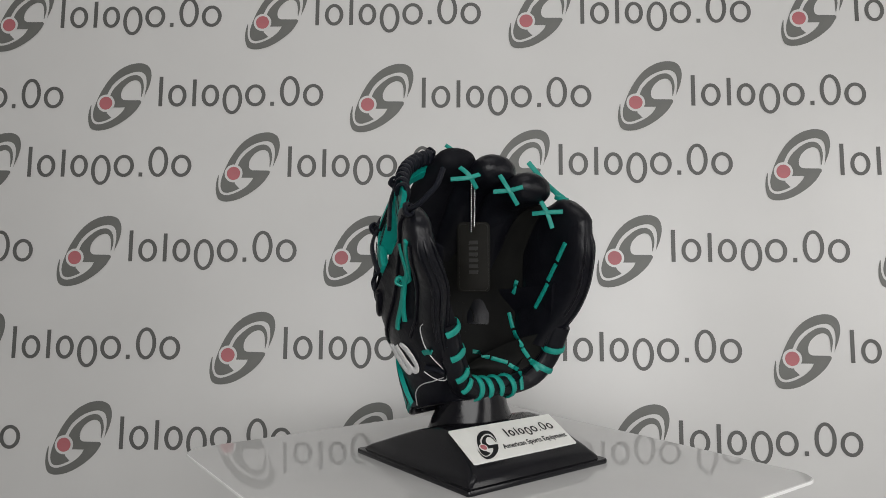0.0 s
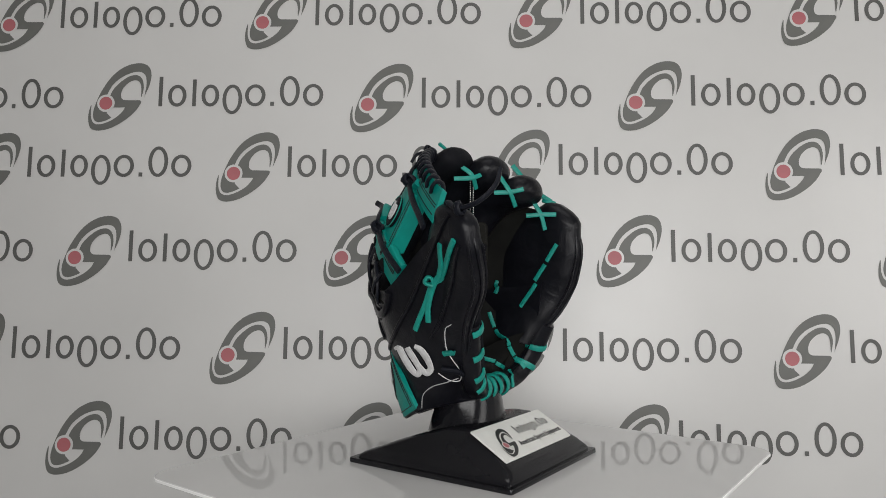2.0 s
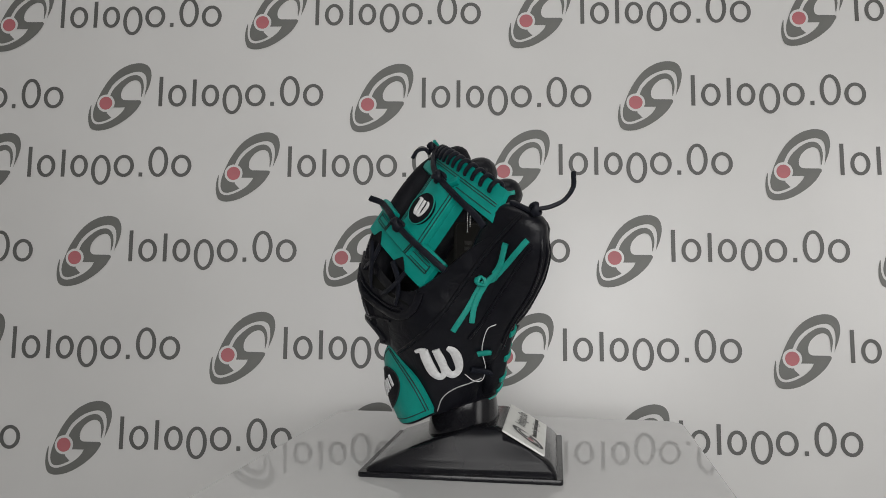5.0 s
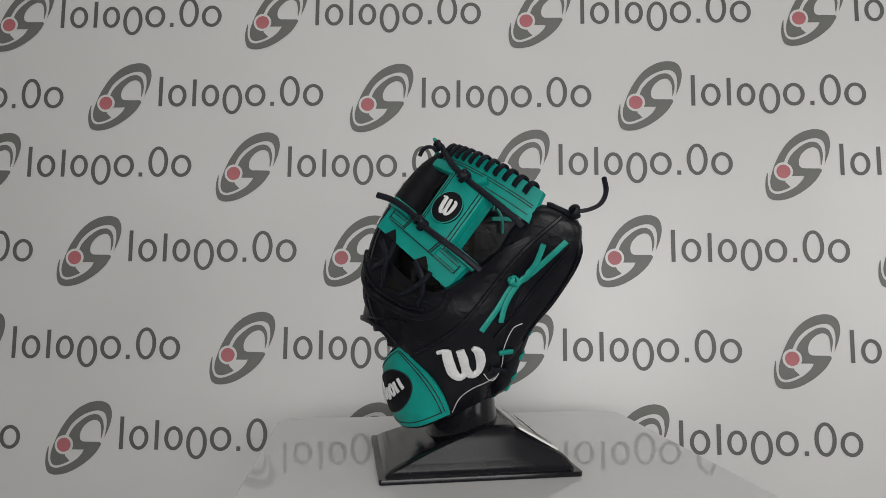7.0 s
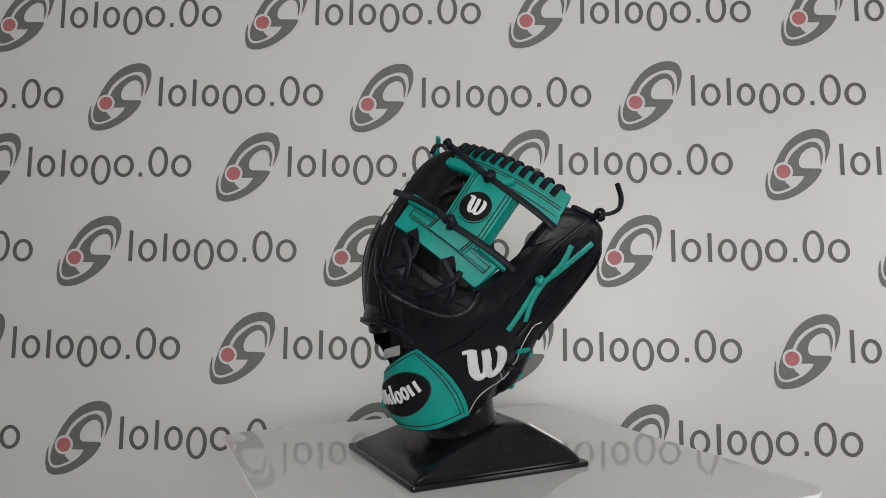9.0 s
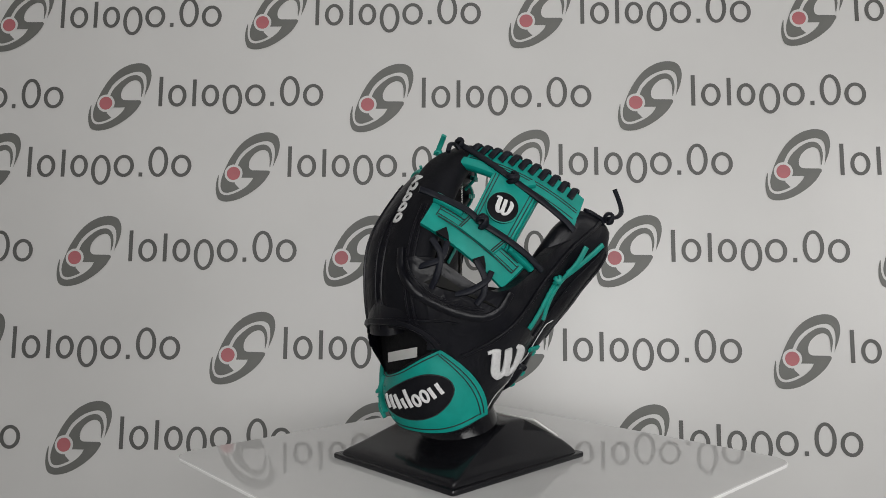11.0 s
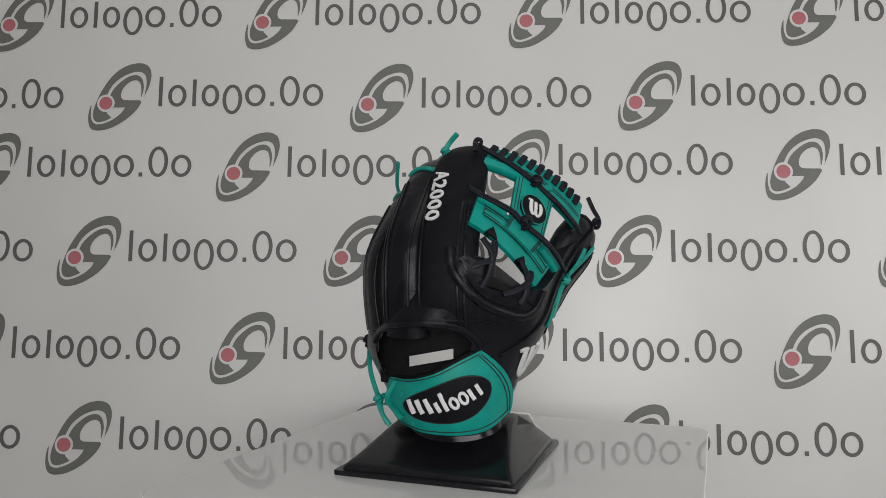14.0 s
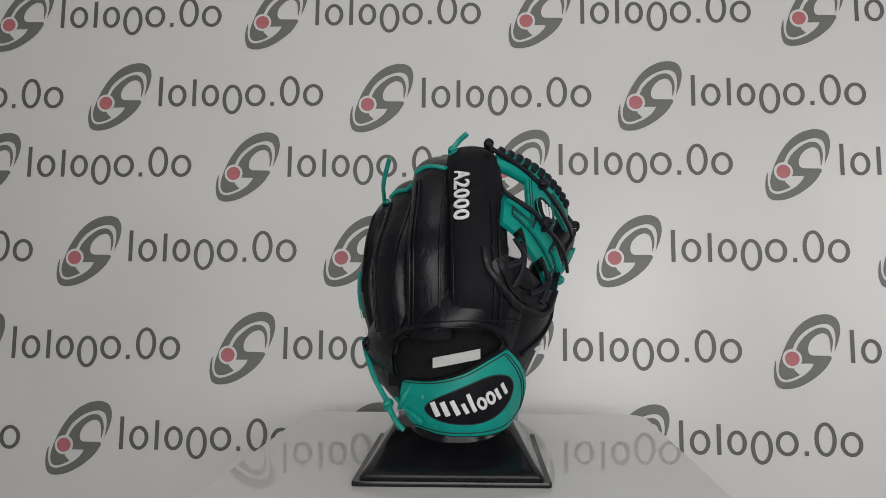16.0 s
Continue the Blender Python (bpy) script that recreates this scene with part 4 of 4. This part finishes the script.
free_lace([(0.004, 0.113, 0.150), (0.014, 0.119, 0.175), (0.022, 0.120, 0.200)], 0.0056, 0.0030, LACE_T, TEAL_LACE)
free_lace([(-0.002, 0.112, 0.156), (0.004, 0.118, 0.180)], 0.0056, 0.0030, LACE_T, TEAL_LACE)

# loose ends at the finger tips and the thumb
free_lace([(0.054, 0.096, 0.281), (0.042, 0.096, 0.289), (0.026, 0.094, 0.303), (0.0093, 0.0853, 0.3264)], 0.0058, 0.0036, LACE_T, TEAL_LACE, LOOK0)
free_lace([(0.046, 0.094, 0.283), (0.052, 0.094, 0.281), (0.058, 0.098, 0.278)], 0.0090, 0.0060, LACE_T, TEAL_LACE)
free_lace([(-0.026, 0.014, 0.322), (-0.030, 0.012, 0.330), (-0.031, 0.006, 0.338), (-0.0346, -0.002, 0.344)], 0.0056, 0.0036, LACE_T, TEAL_LACE)
knot((-0.028, 0.014, 0.327), 0.0048, LACE_T, glove, "tied knot of teal lace")
for pts in ([(-0.046, 0.018, 0.306), (-0.044, 0.030, 0.312), (-0.040, 0.042, 0.314), (-0.034, 0.056, 0.306)], [(-0.030, 0.062, 0.292), (-0.020, 0.078, 0.292), (-0.010, 0.090, 0.284)]):
    seam(pts, 0.0056, 0.0034, 0.0010, LACE_T, "lace", TEAL_LACE)
knot((0.079, -0.129, 0.254), 0.0055, LACE_B, glove, "tied knot of black lace", (0.1, 0.9, 0.3))
free_lace([(0.079, -0.129, 0.254), (0.092, -0.130, 0.256), (0.104, -0.128, 0.262), (0.112, -0.121, 0.274), (0.1125, -0.1151, 0.288)], 0.0050, 0.0040, LACE_B, BLACK_LACE)
seam([(0.056, -0.118, 0.268), (0.066, -0.122, 0.262), (0.079, -0.126, 0.252)], 0.0060, 0.0040, 0.0014, LACE_B, "lace", BLACK_LACE)
free_lace([(-0.036, -0.026, 0.326), (-0.041, -0.024, 0.331), (-0.049, -0.026, 0.329), (-0.054, -0.028, 0.321)], 0.0048, 0.0036, LACE_B, BLACK_LACE)
knot((-0.033, -0.024, 0.333), 0.0050, LACE_B, glove, "tied knot of black lace")

# ---- marks on the leather ----
WX, WY = Vector((0.97, -0.20, 0.12)).normalized(), Vector((-0.20, -0.42, 0.88)).normalized()
WN = WX.cross(WY).normalized()
WN = WN if WN.y < 0 else -WN
mark_cups(Vector((-0.017, -0.068, 0.110)), WX, WY, WN, 0.043, 0.036, 0.0028, glove, lambda q: on_leather(q, 0.0012, -WN)[0])


def text_mesh(words, width, height, depth, bold=0.0):
    """Letters in the built-in font, set to a width and height about the origin."""
    cu = bpy.data.curves.new("letters", "FONT")
    cu.body, cu.extrude, cu.align_x, cu.align_y, cu.resolution_u = words, 0.02, "CENTER", "CENTER", 3
    cu.offset = bold
    ob = bpy.data.objects.new("letters", cu)
    me = bpy.data.meshes.new_from_object(ob)
    bm = bmesh.new()
    bm.from_mesh(me)
    bpy.data.objects.remove(ob)
    xs, ys = [v.co.x for v in bm.verts], [v.co.y for v in bm.verts]
    cx, cy, sx, sy = (max(xs) + min(xs)) / 2, (max(ys) + min(ys)) / 2, width / (max(xs) - min(xs)), height / (max(ys) - min(ys))
    for v in bm.verts:
        v.co = Vector(((v.co.x - cx) * sx, (v.co.y - cy) * sy, depth * (1 if v.co.z > 0 else 0)))
    return bm


a, b = Vector((-0.059, 0.003, 0.304)), Vector((-0.0985, 0.003, 0.243))
xd, yd = (b - a).normalized(), Vector((0, -1, 0))
nd = xd.cross(yd)
for k, letter in enumerate("A2000"):
    bm = text_mesh(letter, 0.0112 if k else 0.0130, 0.0150, 0.0014, 0.02)
    bmesh.ops.subdivide_edges(bm, edges=[e for e in bm.edges if e.calc_length() > 0.006], cuts=2)
    for v in bm.verts:
        q = (a + b) / 2 + xd * (v.co.x + 0.0125 * (k - 2)) + yd * v.co.y
        h, n = on_leather(q, 0.0004 + v.co.z, -nd)
        v.co = h
    part("stitched_letter", bm, THREAD, glove, "white stitched letter", False)
# faint stamp in the pocket
pts, nrm = [], []
for k in np.linspace(0, 2 * math.pi, 33):
    h, n = on_leather(Vector((-0.052, 0.022, 0.146)) + Vector((0.61, 0.79, 0)) * (0.024 * math.cos(k)) + Vector((0, 0, 1)) * (0.020 * math.sin(k)), 0.0004, -LOOK0)
    pts.append(h)
    nrm.append(n)
part("pocket_stamp", sweep(pts, 0.0012, 0.0008, nrm, 6), CARD, glove, "faint oval stamp in the pocket")
for k in (-0.010, -0.003, 0.004, 0.011):
    c = Vector((-0.052, 0.022, 0.146)) + Vector((0.61, 0.79, 0)) * k
    seam([tuple(c + Vector((0, 0, 0.009))), tuple(c - Vector((0, 0, 0.008)))], 0.0022, 0.0008, 0.0004, CARD, "stamp_bar", "", -LOOK0)

# ---- hang tag ----
hang_tag = tagged(new("hang_tag"), "black rectangular hang tag on a bead chain", "hang tag")
TAG = Vector((0.000, 0.010, 0.0))
TX = Vector((math.cos(radians(42)), math.sin(radians(42)), 0))
TN = Vector((TX.y, -TX.x, 0))
rows = []
for f, h in ((0.97, -0.0009), (1.0, -0.0005), (1.0, 0.0005), (0.97, 0.0009)):
    ring = round_rect(0, 0, 0.036 * f, 0.077 * f, 0.006, 0, 5)
    rows.append([TAG + Vector((0, 0, 0.216)) + TX * x + Vector((0, 0, 1)) * y + TN * h for x, y, _ in ring])
card = part("card", grid_mesh(rows, True, True, True), CARD, hang_tag, "black card")
pts = [TAG + Vector((0, 0, 0.216)) + TX * x + Vector((0, 0, 1)) * y + TN * 0.0012 for x, y, _ in round_rect(0, 0, 0.032, 0.073, 0.005, 0, 5)]
part("card_border", sweep(pts + pts[:1], 0.0005, 0.0004, [TN] * (len(pts) + 1), 6), TAG_PRINT, card, "fine border line")
for k in range(6):
    q = TAG + Vector((0, 0, 0.232 - 0.0065 * k)) + TN * 0.0012
    part("card_bar", sweep([q - TX * 0.005, q + TX * 0.005], 0.0045, 0.0005, [TN] * 2, 6), TAG_PRINT, card, "dull printed bar")
for off in (0.0, 0.0035):
    n_beads = 30
    for k in range(n_beads):
        f = k / (n_beads - 1)
        q = Vector((0.002, 0.009, 0.304)) * (1 - f) + (TAG + Vector((0, 0, 0.244 + 0.006 * (off > 0)))) * f + TX * (off - 0.002) + TN * 0.0025 * f
        if k == 0:
            bm = bmesh.new()
            bmesh.ops.create_icosphere(bm, subdivisions=1, radius=0.0011)
            if off == 0.0:
                bead_me = None
        if bead_me is None:
            bead = part("bead", bm, STEEL, hang_tag, "bright steel bead")
            bead_me = bead.data
        else:
            bead = new("bead", bead_me)
            bead.parent = hang_tag
        bead.location = q

# ---- placard on the stand ----
LX, LY = Vector((0, 1, 0)), Vector((-0.0412, 0, 0.0238)).normalized()
LN = LX.cross(LY)
LN = LN if LN.z > 0 else -LN
LC = Vector((0.0617, 0.0112, 0.0299)) + LN * 0.0016


def on_label(x, y, z=0.0):
    return LC + LX * x + LY * y + LN * z


def to_label(bm, x=0.0, y=0.0, lift=0.0012):
    for v in bm.verts:
        v.co = on_label(v.co.x + x, v.co.y + y, v.co.z + lift)
    return bm


rows = [[on_label(x, y, h) for x, y, _ in round_rect(0, 0, 0.1385 - d, 0.0475 - d, 0.0015, 0, 3)] for d, h in ((0.001, -0.0012), (0.0, -0.0006), (0.0, 0.0004), (0.0008, 0.0008))]
placard = part("placard", grid_mesh(rows, True, True, True), WHITE_CARD, stand, "white printed placard", False)
U = 0.000305
part("placard_emblem", to_label(swirl_mesh(U), -0.0465, -0.0065, 0.0006), INK_BLACK, placard, "black printed swirl emblem", False)
part("placard_ring", to_label(flat_disc(0, 0, 15.5 * U, 0.0012), -0.0465, -0.0065, 0.0006), WHITE_CARD, placard, "", False)
part("placard_dot", to_label(flat_disc(0, 0, 11.5 * U, 0.0015), -0.0465, -0.0065, 0.0006), INK_RED, placard, "red printed dot", False)
part("placard_bars", to_label(bars_mesh(0.068, 0.0006, 1.35), -0.009, 0.0015, 0.0006), INK_BLACK, placard, "row of black printed bars and ovals", False)
bm = text_mesh("American Sports Equipment", 0.088, 0.0085, 0.0004, 0.008)
part("placard_words", to_label(bm, 0.0205, -0.0105, 0.0008), INK_BLACK, placard, "small black printed words", False)


def motions():
    """Plate, stand and glove turn together at an even pace."""
    times = [0, 0.1] + [0.5 * k for k in range(1, 32)] + [15.9, 16.0]
    rows = [(t, pose(0, 0, 0, 0, 0, -52.365 + 8.7857 * t)) for t in times]
    for thing in TURNING:
        walk(thing, rows)


TURNING = [turntable, stand, glove, hang_tag]
motions()
